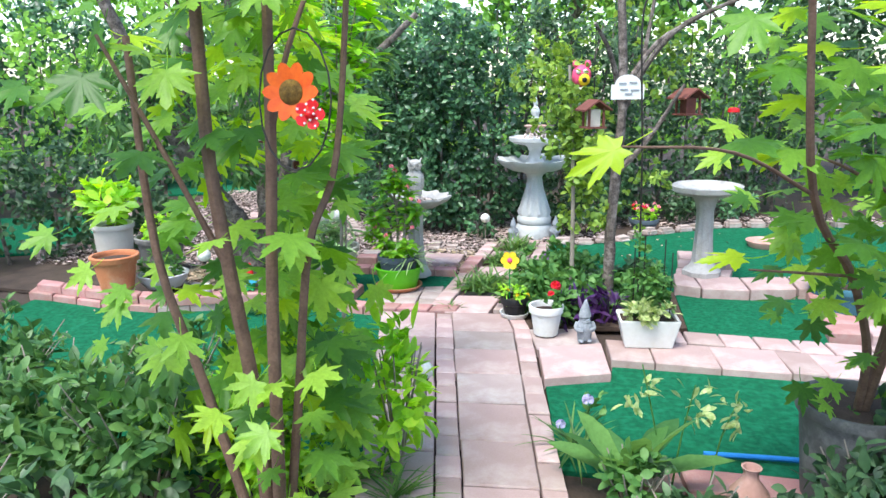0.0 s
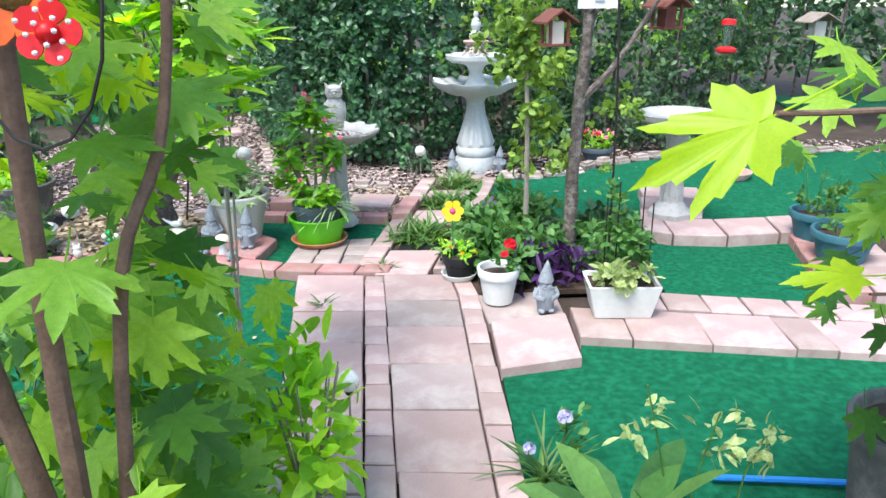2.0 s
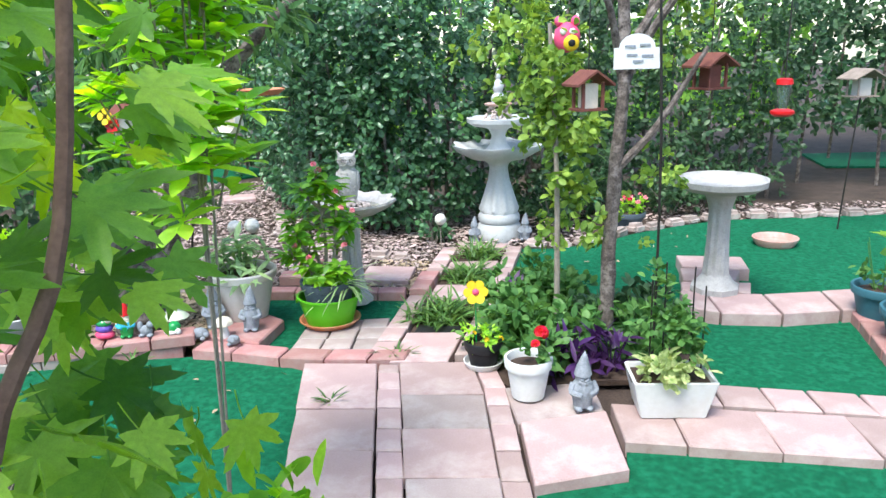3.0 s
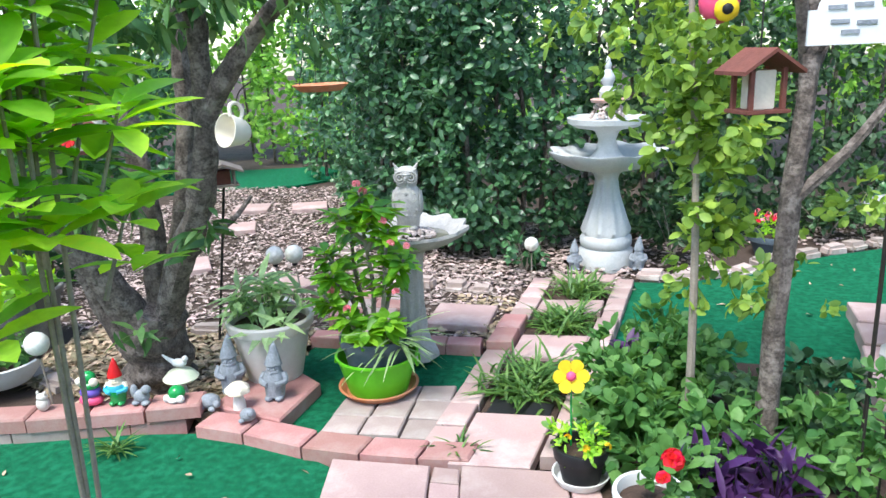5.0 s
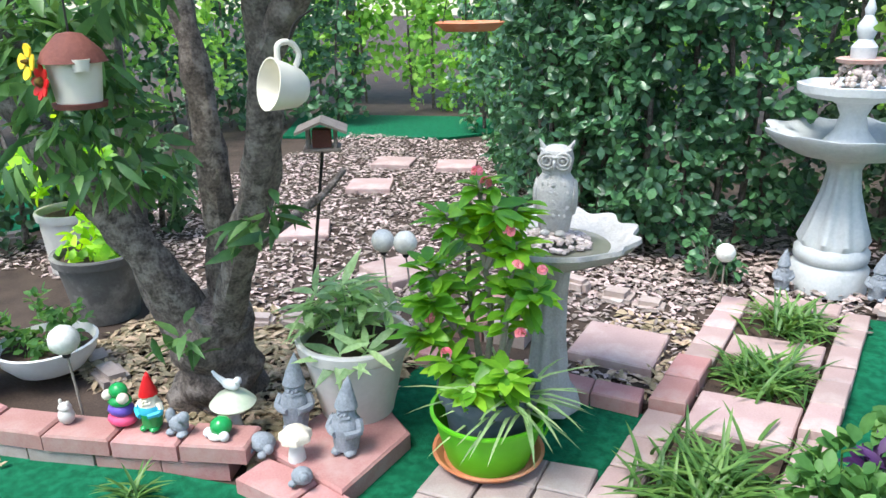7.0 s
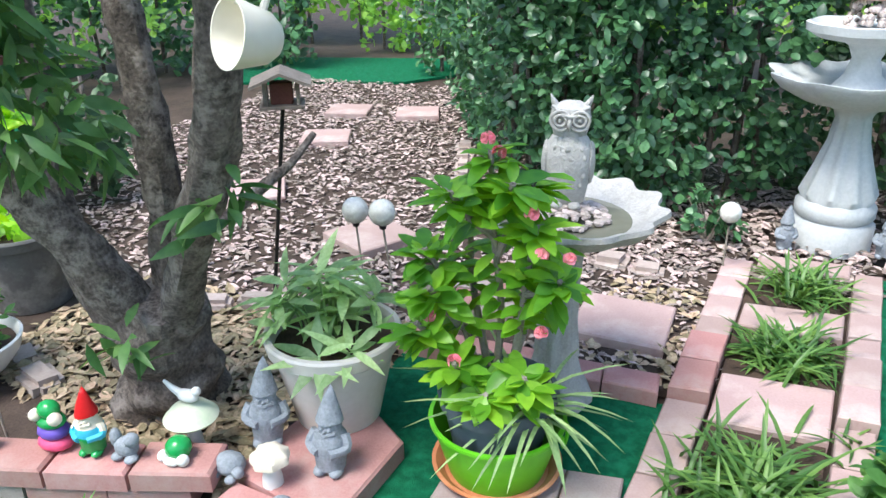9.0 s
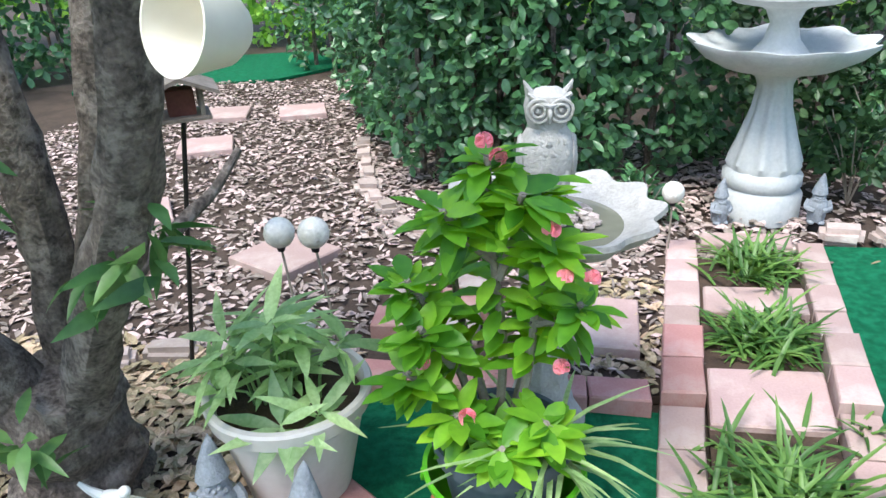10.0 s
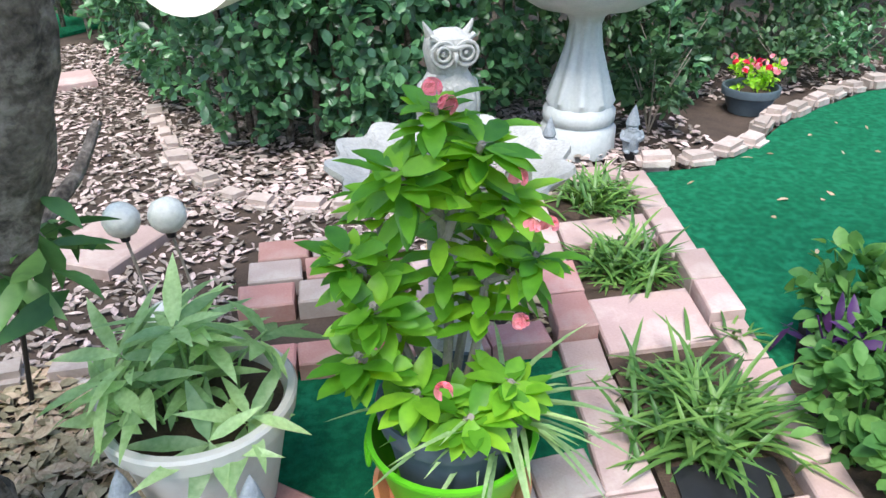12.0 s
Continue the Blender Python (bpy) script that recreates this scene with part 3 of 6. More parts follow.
block([(-1.2, 6.33), (-0.79, 6.22), (-0.74, 6.64), (-1.08, 6.9)], 0.035, 0.09, edging, M_EDGER, "slab", 0.009)
for x in (-1.03, -0.82, -0.61, -0.4, -0.19):
    yy = 7.24 - (x + 0.99) * 0.05
    block([(x, yy), (x + 0.215, yy - 0.01), (x + 0.215, yy + 0.12), (x, yy + 0.13)], 0.03, 0.1, edging, M_EDGER, "brick")
for r in range(3):
    for c in range(2):
        x, yy = -1.03 + 0.03 * r + c * 0.22, 7.58 + r * 0.175
        block([(x, yy), (x + 0.215, yy), (x + 0.215, yy + 0.165), (x, yy + 0.165)], 0.04, 0.08, edging, M_SLATE if (r + c) % 2 else M_EDGER, "brick")
# far path edging on the right lane
for k in range(7):
    x = 1.1 + k * 0.3
    f = lambda q: 3.78 - (q - 1.1) * 0.12
    block([(x, f(x) - 0.2), (x + 0.29, f(x + 0.29) - 0.2), (x + 0.29, f(x + 0.29)), (x, f(x))], 0.0, 0.07, edging, M_EDGER, "brick")

# stepping stones in the mulch
for x, y, a in ((-1.62, 8.28, -30), (-2.68, 8.75, 30), (-2.86, 10.08, 22), (-3.1, 11.0, 15), (-2.45, 11.1, 20), (-0.17, 7.74, -4), (-3.6, 7.7, 20)):
    st = thing("stepping_stone", (x, y, 0), "square red concrete stepping paver lying in bark mulch", "paver", "stepping stones", a)
    h = 0.2
    block([(-h, -h), (h, -h), (h, h), (-h, h)], 0.012, 0.06, st, M_PAVER, "slab")

# rows of tumbled stones
border = thing("stone_border", (0, 0, 0), "row of tumbled pink and grey edging stones", "border", kind="structure")


def stone_row(pts, step=0.21):
    line = smooth_line([(x, y, 0) for x, y in pts], 24)
    last, prev = None, None
    for q in line:
        if last is None or (q - last).length > step:
            if last is not None:
                d = q - last
                c = (q + last) / 2
                stone(c.x + R.uniform(-0.02, 0.02), c.y + R.uniform(-0.02, 0.02), -0.07, step * R.uniform(0.7, 0.95), R.uniform(0.11, 0.17), R.uniform(0.07, 0.115), math.degrees(math.atan2(d.y, d.x)) + R.uniform(-5, 5), border, M_STONE)
            last = q


stone_row([(-1.72, 10.3), (-1.6, 9.8), (-1.36, 9.08), (-1.1, 8.72), (-0.7, 8.5), (-0.3, 8.38), (0.16, 8.34)])
stone_row([(1.0, 8.76), (1.32, 8.68), (1.74, 8.89), (2.12, 9.21), (2.55, 9.45), (3.07, 9.7), (3.86, 9.74), (5.2, 9.86)], 0.23)
stone_row([(-2.1, 7.25), (-1.7, 7.42), (-1.3, 7.42), (-1.02, 7.4)], 0.24)
stone_row([(-2.55, 6.75), (-2.3, 6.6), (-2.05, 6.5)], 0.22)
stone_row([(-4.6, 7.7), (-4.4, 8.6), (-4.6, 9.6), (-5.0, 10.4)], 0.3)


# mulch and fallen leaves
def scatter(name, n, region, z, length, width, material, label, category):
    p = np.empty((0, 2))
    while len(p) < n:
        q = NR.uniform((region[0], region[1]), (region[2], region[3]), (n, 2))
        p = np.vstack([p, q[region[4](q[:, 0], q[:, 1])]])
    p = p[:n]
    a = NR.rand(n) * 6.283
    way = np.column_stack([np.cos(a), np.sin(a), NR.normal(0, 0.18, n)])
    nrm = np.column_stack([NR.normal(0, 0.3, n), NR.normal(0, 0.3, n), np.ones(n)])
    pos = np.column_stack([p, z + NR.rand(n) * 0.025])
    ob = leaves(name, pos, way, nrm, length * NR.uniform(0.5, 1.4, n), width * NR.uniform(0.6, 1.3, n), material, None, "lance", 0.1, 0.3)
    return tagged(ob, label, category, kind="stuff")


sheet("mulch_bed", [(-1.1, 7.38), (0.1, 7.3), (0.3, 8.3), (0.5, 9.5), (-1.2, 9.5), (-1.6, 12.5), (-4.0, 12.3), (-4.4, 9.5), (-4.4, 6.6), (-2.3, 6.2), (-1.2, 6.4), (-1.05, 6.8)], -0.035, M_GROUND, "bark mulch bed with worn brown ground", category="mulch")
scatter("bark_mulch", 15000, (-4.5, 6.9, 0.2, 12.4, lambda x, y: (y > 7.4) & (x > -4.4) & ~((x > -1.2) & (y > 8.9)) & ~((abs(x + 0.17) < 0.21) & (abs(y - 7.74) < 0.21)) & ~((x < -0.55) & (x > -1.05) & (y < 8.12))), -0.036, 0.055, 0.022, M_CHIP, "loose pinkish grey bark chips covering the path", "mulch")
scatter("leaf_litter", 4200, (-2.6, 6.3, -0.9, 7.45, lambda x, y: (y > 6.3 - 0.2 * (x + 1.2)) & ~((x > -1.2) & (y < 6.8)) & ~((x > -1.05))), -0.034, 0.07, 0.03, M_LITTER, "dry tan fallen leaves around the tree base", "leaf litter")
scatter("leaf_litter", 3600, (-1.3, 8.4, 6.0, 10.5, lambda x, y: ((x < 0.9) & (y > 8.4)) | (y > 9.75) | ((y > 8.9) & (x < 1.6))), -0.07, 0.06, 0.03, M_CHIP, "brown fallen leaves under the hedge", "leaf litter")
scatter("leaf_litter", 3200, (-1.5, 8.35, 0.95, 9.9, lambda x, y: (y > 8.42 - 0.25 * (x + 0.6)) & (x > -1.45)), -0.036, 0.06, 0.03, M_CHIP, "brown fallen leaves under the broadleaf hedge", "leaf litter")
scatter("leaf_litter", 260, (-0.3, 7.25, 0.2, 8.2, lambda x, y: x < colL(y)), -0.03, 0.06, 0.03, M_LITTER, "dry tan leaves between the pavers", "leaf litter")
scatter("leaf_litter", 70, (-3, 4.4, 3, 9.3, lambda x, y: (x < -0.5) & (y < 6.0) | ((x > 1.1) & (y > 7))), -0.044, 0.05, 0.022, M_LITTER, "a few fallen leaves lying on the turf", "leaf litter")


# ---- hedges and trees round the garden ----
def hedge(p0, p1, z0, z1, depth, n, length, width, material, label, name="hedge", stems=6, group="hedges"):
    h = thing(name, (0, 0, 0), label, "hedge", group)
    slab_crown("foliage", p0, p1, z0, z1, depth, n, length, width, material, h)
    for k in range(stems):
        bm = bmesh.new()
        t = (k + 0.5) / stems
        x, y = p0[0] + (p1[0] - p0[0]) * t, p0[1] + (p1[1] - p0[1]) * t
        d = Vector((p1[0] - p0[0], p1[1] - p0[1], 0)).normalized()
        x, y = x - d.y * 0.35, y + d.x * 0.35
        tube(bm, [(x, y, -0.08), (x + R.uniform(-0.1, 0.1), y, z1 * 0.4), (x + R.uniform(-0.25, 0.25), y + 0.1, z1 * 0.9)], 0.025, 0.01, 6)
        part("stem", bm, M_BARK, h)
    return h


# the dense dark hedge behind the fountain, in its several bushes
hedge((-2.2, 11.2), (-1.3, 9.35), 0.0, 2.6, 0.8, 5200, 0.085, 0.05, L_HEDGE, "dense dark green broadleaf hedge bush beside the mulch path")
hedge((-1.35, 9.3), (-0.4, 8.95), 0.05, 2.5, 0.9, 6500, 0.08, 0.048, L_HEDGE, "dense dark green broadleaf hedge behind the owl birdbath")
hedge((-0.45, 8.95), (0.6, 9.3), 0.1, 2.5, 0.9, 6500, 0.08, 0.048, L_HEDGE, "dense dark green broadleaf hedge bush beside the fountain")
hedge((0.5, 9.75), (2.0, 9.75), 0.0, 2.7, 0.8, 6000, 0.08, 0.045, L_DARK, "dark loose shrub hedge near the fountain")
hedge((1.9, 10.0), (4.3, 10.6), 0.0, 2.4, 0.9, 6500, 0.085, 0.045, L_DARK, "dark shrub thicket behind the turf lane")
# this thicket's shade is put into its dark leaf colour
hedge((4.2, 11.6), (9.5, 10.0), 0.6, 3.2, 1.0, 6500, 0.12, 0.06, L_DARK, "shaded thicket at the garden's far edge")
hedge((-8.5, 11.0), (-4.6, 13.0), 0.0, 2.8, 1.0, 6000, 0.13, 0.07, L_HEDGE, "green bushes beyond the far putting lane")
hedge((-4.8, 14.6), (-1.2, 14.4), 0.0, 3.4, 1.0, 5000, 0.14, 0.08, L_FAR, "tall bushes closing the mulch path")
hedge((-9.0, 3.0), (-8.2, 11.2), 0.0, 3.2, 1.0, 5000, 0.16, 0.09, L_HEDGE, "tall bushes along the garden's side")
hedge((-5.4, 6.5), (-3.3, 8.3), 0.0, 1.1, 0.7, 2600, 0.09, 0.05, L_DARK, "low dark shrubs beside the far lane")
hedge((9.3, 10.2), (8.0, 1.0), 0.0, 3.2, 1.0, 5000, 0.16, 0.09, L_HEDGE, "tall bushes along the garden's other side")
hedge((8.0, -3.0), (-9.0, -3.0), 0.0, 3.0, 1.0, 5000, 0.2, 0.11, L_HEDGE, "tall bushes closing the garden entrance")
hedge((-9.0, -3.0), (-9.0, 3.2), 0.0, 3.0, 1.0, 2500, 0.2, 0.11, L_HEDGE, "tall bushes beside the entrance")
hedge((8.0, 1.2), (8.0, -3.0), 0.0, 3.0, 1.0, 2000, 0.2, 0.11, L_HEDGE, "tall bushes by the entrance corner")


hedge((-3.4, 13.2), (-1.6, 11.6), 0.0, 3.0, 1.0, 5200, 0.1, 0.06, L_HEDGE, "tall broadleaf bushes at the mulch path's bend")
# L_FAR bushes carry their sunlit look in the leaf colour
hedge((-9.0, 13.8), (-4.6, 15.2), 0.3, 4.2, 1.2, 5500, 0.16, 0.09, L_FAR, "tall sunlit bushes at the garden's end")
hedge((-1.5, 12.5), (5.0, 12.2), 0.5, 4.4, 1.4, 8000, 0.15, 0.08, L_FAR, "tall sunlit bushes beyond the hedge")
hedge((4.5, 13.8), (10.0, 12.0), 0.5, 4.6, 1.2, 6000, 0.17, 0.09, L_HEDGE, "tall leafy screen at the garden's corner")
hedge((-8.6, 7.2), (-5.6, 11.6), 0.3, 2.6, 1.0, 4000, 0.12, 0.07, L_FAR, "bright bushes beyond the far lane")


for x, y, w, h, n, m in ((1.3, 9.25, 0.26, 0.5, 420, L_DARK), (1.62, 9.75, 0.3, 0.6, 480, L_HEDGE), (2.65, 9.95, 0.34, 0.36, 480, L_DARK), (3.25, 10.1, 0.36, 0.4, 480, L_HEDGE), (0.15, 8.85, 0.16, 0.28, 160, L_HEDGE)):
    u = thing("undergrowth", (x, y, -0.075), "loose dark green undergrowth rising from brown leaf litter", "shrub", "undergrowth")
    for k in range(6):
        a = k * 1.05
        part("stem", tube(bmesh.new(), [(0, 0, 0), (w * 0.3 * math.cos(a), w * 0.3 * math.sin(a), h * 0.5), (w * 0.8 * math.cos(a), w * 0.8 * math.sin(a), h)], 0.006, 0.003, 5, 3), M_TWIG, u)
    clump("foliage", (0, 0, h * 0.65), (w, w, h * 0.5), n, 0.075, 0.04, m, u, "oval", 0.35, 0.25)


def big_tree(at, h, spread, n, leaf_len, material, label, lean=(0, 0), clumps=7, base=0.45):
    t = thing("tree", at, label, "tree", "garden trees")
    bm = bmesh.new()
    tube(bm, [(0, 0, -0.1), (lean[0] * 0.3, lean[1] * 0.3, h * 0.3), (lean[0], lean[1], h * 0.85)], 0.12, 0.04, 8, 4, 0.2)
    tips = []
    for k in range(clumps):
        a = k * 2.4
        z = h * (base + (1 - base) * (k + 0.5) / clumps)
        r = spread * (0.55 + 0.45 * R.random())
        tip = (lean[0] + r * math.cos(a), lean[1] + r * math.sin(a), z)
        tube(bm, [(lean[0] * 0.5, lean[1] * 0.5, z * 0.7), (tip[0] * 0.5, tip[1] * 0.5, z * 0.9), tip], 0.04, 0.012, 6, 3)
        tips.append(tip)
    part("trunk", bm, M_BARK, t)
    for q in tips:
        clump("crown", q, (spread * 0.6, spread * 0.6, h * 0.16), n // clumps, leaf_len, leaf_len * 0.5, material, t, "oval", 0.2, 0.25)
    return t


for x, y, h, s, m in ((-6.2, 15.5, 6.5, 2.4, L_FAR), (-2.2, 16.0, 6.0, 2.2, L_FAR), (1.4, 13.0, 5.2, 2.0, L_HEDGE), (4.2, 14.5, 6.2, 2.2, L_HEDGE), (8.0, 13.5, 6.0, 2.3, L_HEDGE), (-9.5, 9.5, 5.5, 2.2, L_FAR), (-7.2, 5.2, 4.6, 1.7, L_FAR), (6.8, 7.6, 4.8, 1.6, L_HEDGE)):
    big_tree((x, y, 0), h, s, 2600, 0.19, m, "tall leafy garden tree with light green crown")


# ---- the multi-stemmed tree beside the mulch path ----
tree = thing("fruit_tree", (-1.65, 6.63, -0.04), "grey-barked multi-stem tree with drooping lance leaves", "tree")
bm = bmesh.new()
tube(bm, [(0.0, 0.02, -0.05), (0.0, 0.0, 0.1), (0.02, -0.01, 0.3), (0.05, -0.03, 0.48)], 0.19, 0.135, 20, 8, 0.42)
part("trunk", bm, M_BARK, tree)
limbs = [([(0.05, 0, 0.3), (0.27, -0.12, 0.7), (0.5, -0.22, 1.1), (0.62, -0.3, 1.5), (0.66, -0.38, 2.0), (0.62, -0.45, 2.7)], 0.075, 0.036),
         ([(0.0, -0.02, 0.28), (-0.12, -0.12, 0.62), (-0.3, -0.22, 0.95), (-0.5, -0.32, 1.3), (-0.66, -0.42, 1.7), (-0.95, -0.5, 2.5)], 0.085, 0.045),
         ([(0.02, 0.05, 0.35), (0.02, 0.1, 0.8), (-0.02, 0.12, 1.3), (-0.12, 0.15, 1.8), (-0.2, 0.1, 2.7)], 0.07, 0.04),
         ([(0.05, 0.05, 0.4), (0.18, 0.12, 0.9), (0.26, 0.16, 1.4), (0.3, 0.15, 2.0), (0.45, 0.1, 2.8)], 0.062, 0.03),
         ([(-0.05, 0.02, 0.12), (-0.2, -0.05, 0.42), (-0.34, 0.0, 0.75), (-0.42, 0.1, 1.1), (-0.5, 0.15, 1.9)], 0.066, 0.036),
         ([(-0.5, -0.32, 1.3), (-0.42, -0.35, 1.7), (-0.3, -0.42, 2.2), (-0.1, -0.5, 2.7)], 0.05, 0.03),
         ([(0.62, -0.3, 1.5), (0.85, -0.35, 1.75), (1.1, -0.45, 1.95), (1.5, -0.5, 2.3)], 0.05, 0.022),
         ([(0.3, -0.14, 0.74), (0.4, 0.1, 0.86), (0.46, 0.2, 0.92), (0.5, 0.3, 1.0)], 0.022, 0.01)]
for q, a, b in limbs:
    bm = bmesh.new()
    tube(bm, q, a, b, 14, 7, 0.38)
    part("limb", bm, M_BARK, tree)
for c, s, n in (((-0.55, -0.5, 1.9), (0.5, 0.3, 0.35), 520), ((-0.1, -0.45, 1.45), (0.28, 0.18, 0.34), 330), ((0.3, -0.5, 1.95), (0.5, 0.3, 0.4), 480), ((0.95, -0.45, 2.05), (0.5, 0.3, 0.28), 420), ((-1.0, -0.4, 1.6), (0.3, 0.3, 0.4), 180), ((0.5, -0.2, 0.95), (0.12, 0.1, 0.12), 40), ((0.1, 0.1, 2.5), (1.0, 0.6, 0.4), 450), ((0.1, -0.25, 0.42), (0.07, 0.06, 0.07), 16), ((0.05, -0.35, 1.15), (0.22, 0.15, 0.2), 120), ((-0.25, -0.5, 1.15), (0.15, 0.1, 0.14), 45), ((-0.75, -0.4, 1.25), (0.2, 0.15, 0.25), 70)):
    clump("foliage", c, s, n, 0.13, 0.036, L_PEACH, tree, "lance", -0.1, 0.3, 0.25, 0.45)

# ---- young trees in the herb bed ----
yt = thing("slender_tree", (1.31, 6.12, -0.02), "young dark-barked tree with sparse yellow-green leaves", "tree")
bm = bmesh.new()
tube(bm, [(0, 0, -0.02), (0.0, 0, 0.5), (0.02, 0.02, 1.0), (0.06, 0.05, 1.7), (0.0, 0.1, 2.8)], 0.048, 0.03, 10, 4, 0.25)
for q in ([(0.03, 0.02, 1.1), (0.25, 0.02, 1.35), (0.5, 0.05, 1.75)], [(0.05, 0.05, 1.5), (0.2, 0.15, 1.9), (0.3, 0.2, 2.5)], [(0.05, 0.05, 1.6), (0.35, -0.2, 2.1), (0.8, -0.42, 2.33)], [(0.05, 0.05, 1.7), (0.3, 0.12, 2.05), (0.62, 0.21, 2.23)], [(0.05, 0.06, 1.6), (-0.05, -0.1, 1.95), (-0.19, -0.31, 2.17)]):
    tube(bm, q, 0.025, 0.012, 7, 4, 0.2)
part("trunk", bm, M_BARK, yt)
for c, s, n in (((-0.3, 0.2, 1.75), (0.32, 0.3, 0.4), 260), ((0.4, 0.3, 1.9), (0.45, 0.35, 0.4), 300), ((0.05, 0.05, 0.75), (0.22, 0.16, 0.18), 110), ((0.0, 0.4, 2.4), (0.6, 0.4, 0.4), 300), ((0.3, 0.2, 1.05), (0.25, 0.2, 0.22), 110)):
    clump("foliage", c, s, n, 0.06, 0.034, L_OLIVE, yt, "oval", 0.2, 0.2)
yt = thing("slender_tree", (1.04, 6.3, -0.02), "thin pale sapling with yellow-green oval leaves", "tree")
bm = bmesh.new()
tube(bm, [(0, 0, -0.02), (0.0, 0, 0.5), (-0.01, 0.02, 1.1), (-0.05, 0.1, 1.9)], 0.02, 0.012, 8)
part("trunk", bm, M_TWIG, yt)
for c, s, n in (((0.06, 0.1, 1.35), (0.3, 0.22, 0.5), 800), ((0.05, 0.12, 0.85), (0.22, 0.18, 0.28), 240), ((-0.2, 0.6, 1.85), (0.4, 0.3, 0.45), 460)):
    clump("foliage", c, s, n, 0.07, 0.042, L_OLIVE, yt, "oval", 0.2, 0.2)

# ---- owl birdbath ----
def scalloped_bath(at, r, h, label, lobes=12, name="birdbath", material=M_CONC, stem=0.066, foot=0.14):
    b = thing(name, at, label, "birdbath", "birdbaths")
    part("base", lathe([(0, 0), (foot, 0), (foot, 0.03), (foot * 0.85, 0.06), (foot * 0.75, 0.08), (stem * 1.25, 0.16), (stem * 1.1, 0.2)], 8), material, b)
    part("pedestal", lathe([(stem * 1.15, 0.18), (stem * 0.95, h * 0.45), (stem * 0.95, h * 0.7), (stem * 1.05, h * 0.82), (stem * 1.6, h - 0.075)], 64, 8, 0.1, {0, 1, 2, 3}), material, b)
    part("bowl", lathe([(stem * 1.7, h - 0.085), (r * 0.62, h - 0.06), (r * 0.88, h - 0.02), (r * 1.0, h + 0.02), (r * 0.99, h + 0.036), (r * 0.92, h + 0.03), (r * 0.82, h), (r * 0.6, h - 0.03), (0, h - 0.035)], 128, lobes, 0.055, {2, 3, 4, 5}), material, b)
    return b


BATH = (-0.34, 7.1, 0.0)
bath = scalloped_bath(BATH, 0.32, 0.715, "weathered grey concrete birdbath with scalloped bowl and water")
part("water", lathe([(0.245, 0.697), (0, 0.698)], 40), M_WATER, bath)
rocks = thing("pebble_heap", (BATH[0], BATH[1], 0.699), "heap of white and brown pebbles in the birdbath", "pebbles", kind="stuff")
bm = bmesh.new()
for k in range(150):
    a, q = R.random() * 6.283, R.random() ** 0.5 * 0.15
    ball(bm, (q * math.cos(a), q * math.sin(a), 0.045 * (1 - q / 0.16) + 0.004), R.uniform(0.008, 0.018), 1, (1.2, 1, 0.75))
part("pebbles", bm, M_ROCK, rocks)
tagged(rocks.children[0], kind="stuff")


def owl(at, h, turn):
    """A standing owl statue in one mesh: body, head, ear tufts, eye rings, beak, wings, feet."""
    bm = lathe([(0, 0), (0.13 * h, 0), (0.17 * h, 0.05 * h), (0.2 * h, 0.25 * h), (0.225 * h, 0.42 * h), (0.2 * h, 0.58 * h), (0.15 * h, 0.66 * h), (0.165 * h, 0.72 * h), (0.185 * h, 0.82 * h), (0.165 * h, 0.91 * h), (0.08 * h, 0.955 * h), (0, 0.965 * h)], 28)
    for v in bm.verts:
        v.co.y *= 0.85
    for s in (-1, 1):
        tube(bm, [(s * 0.11 * h, 0, 0.87 * h), (s * 0.15 * h, -0.01 * h, 0.95 * h), (s * 0.185 * h, -0.01 * h, 1.02 * h)], 0.05 * h, 0.006 * h, 8, 3)
        for r, w in ((0.085, 0.014), (0.05, 0.012)):
            ring = [(s * 0.085 * h + r * h * math.cos(a), -0.145 * h - 0.01 * h * (0.1 / r), 0.815 * h + r * h * math.sin(a)) for a in [k * math.pi / 8 for k in range(17)]]
            tube(bm, ring, w * h, w * h, 6, 1)
        ball(bm, (s * 0.085 * h, -0.145 * h, 0.815 * h), 0.027 * h, 1)
        ball(bm, (s * 0.2 * h, 0.0, 0.4 * h), 0.09 * h, 2, (0.5, 1.1, 2.3))
        ball(bm, (s * 0.08 * h, -0.14 * h, 0.025 * h), 0.06 * h, 2, (1, 1.2, 0.6))
    tube(bm, [(0, -0.14 * h, 0.83 * h), (0, -0.19 * h, 0.78 * h), (0, -0.165 * h, 0.72 * h)], 0.03 * h, 0.006 * h, 6, 3)
    tube(bm, [(-0.16 * h, -0.1 * h, 0.93 * h), (0, -0.165 * h, 0.85 * h), (0.16 * h, -0.1 * h, 0.93 * h)], 0.022 * h, 0.022 * h, 6, 4)
    for r in range(5):
        for c in range(-2, 3):
            x = c * 0.055 * h + (0.027 * h if r % 2 else 0)
            ball(bm, (x, -0.185 * h + abs(x) * 0.35 + abs(r - 2.5) * 0.006 * h, (0.22 + r * 0.085) * h), 0.028 * h, 1, (1, 0.5, 1.3))
    for v in bm.verts:
        v.co += Vector(noise.noise_vector(v.co * 40)) * 0.003
    ob = link("owl_statue", bm, M_CONC)
    ob.matrix_basis = pose(*at, 0, 0, turn)
    return tagged(ob, "pale grey stone owl statue standing on pebbles in a birdbath", "statue")


owl((BATH[0] + 0.0, BATH[1] + 0.02, 0.74), 0.352, 8)

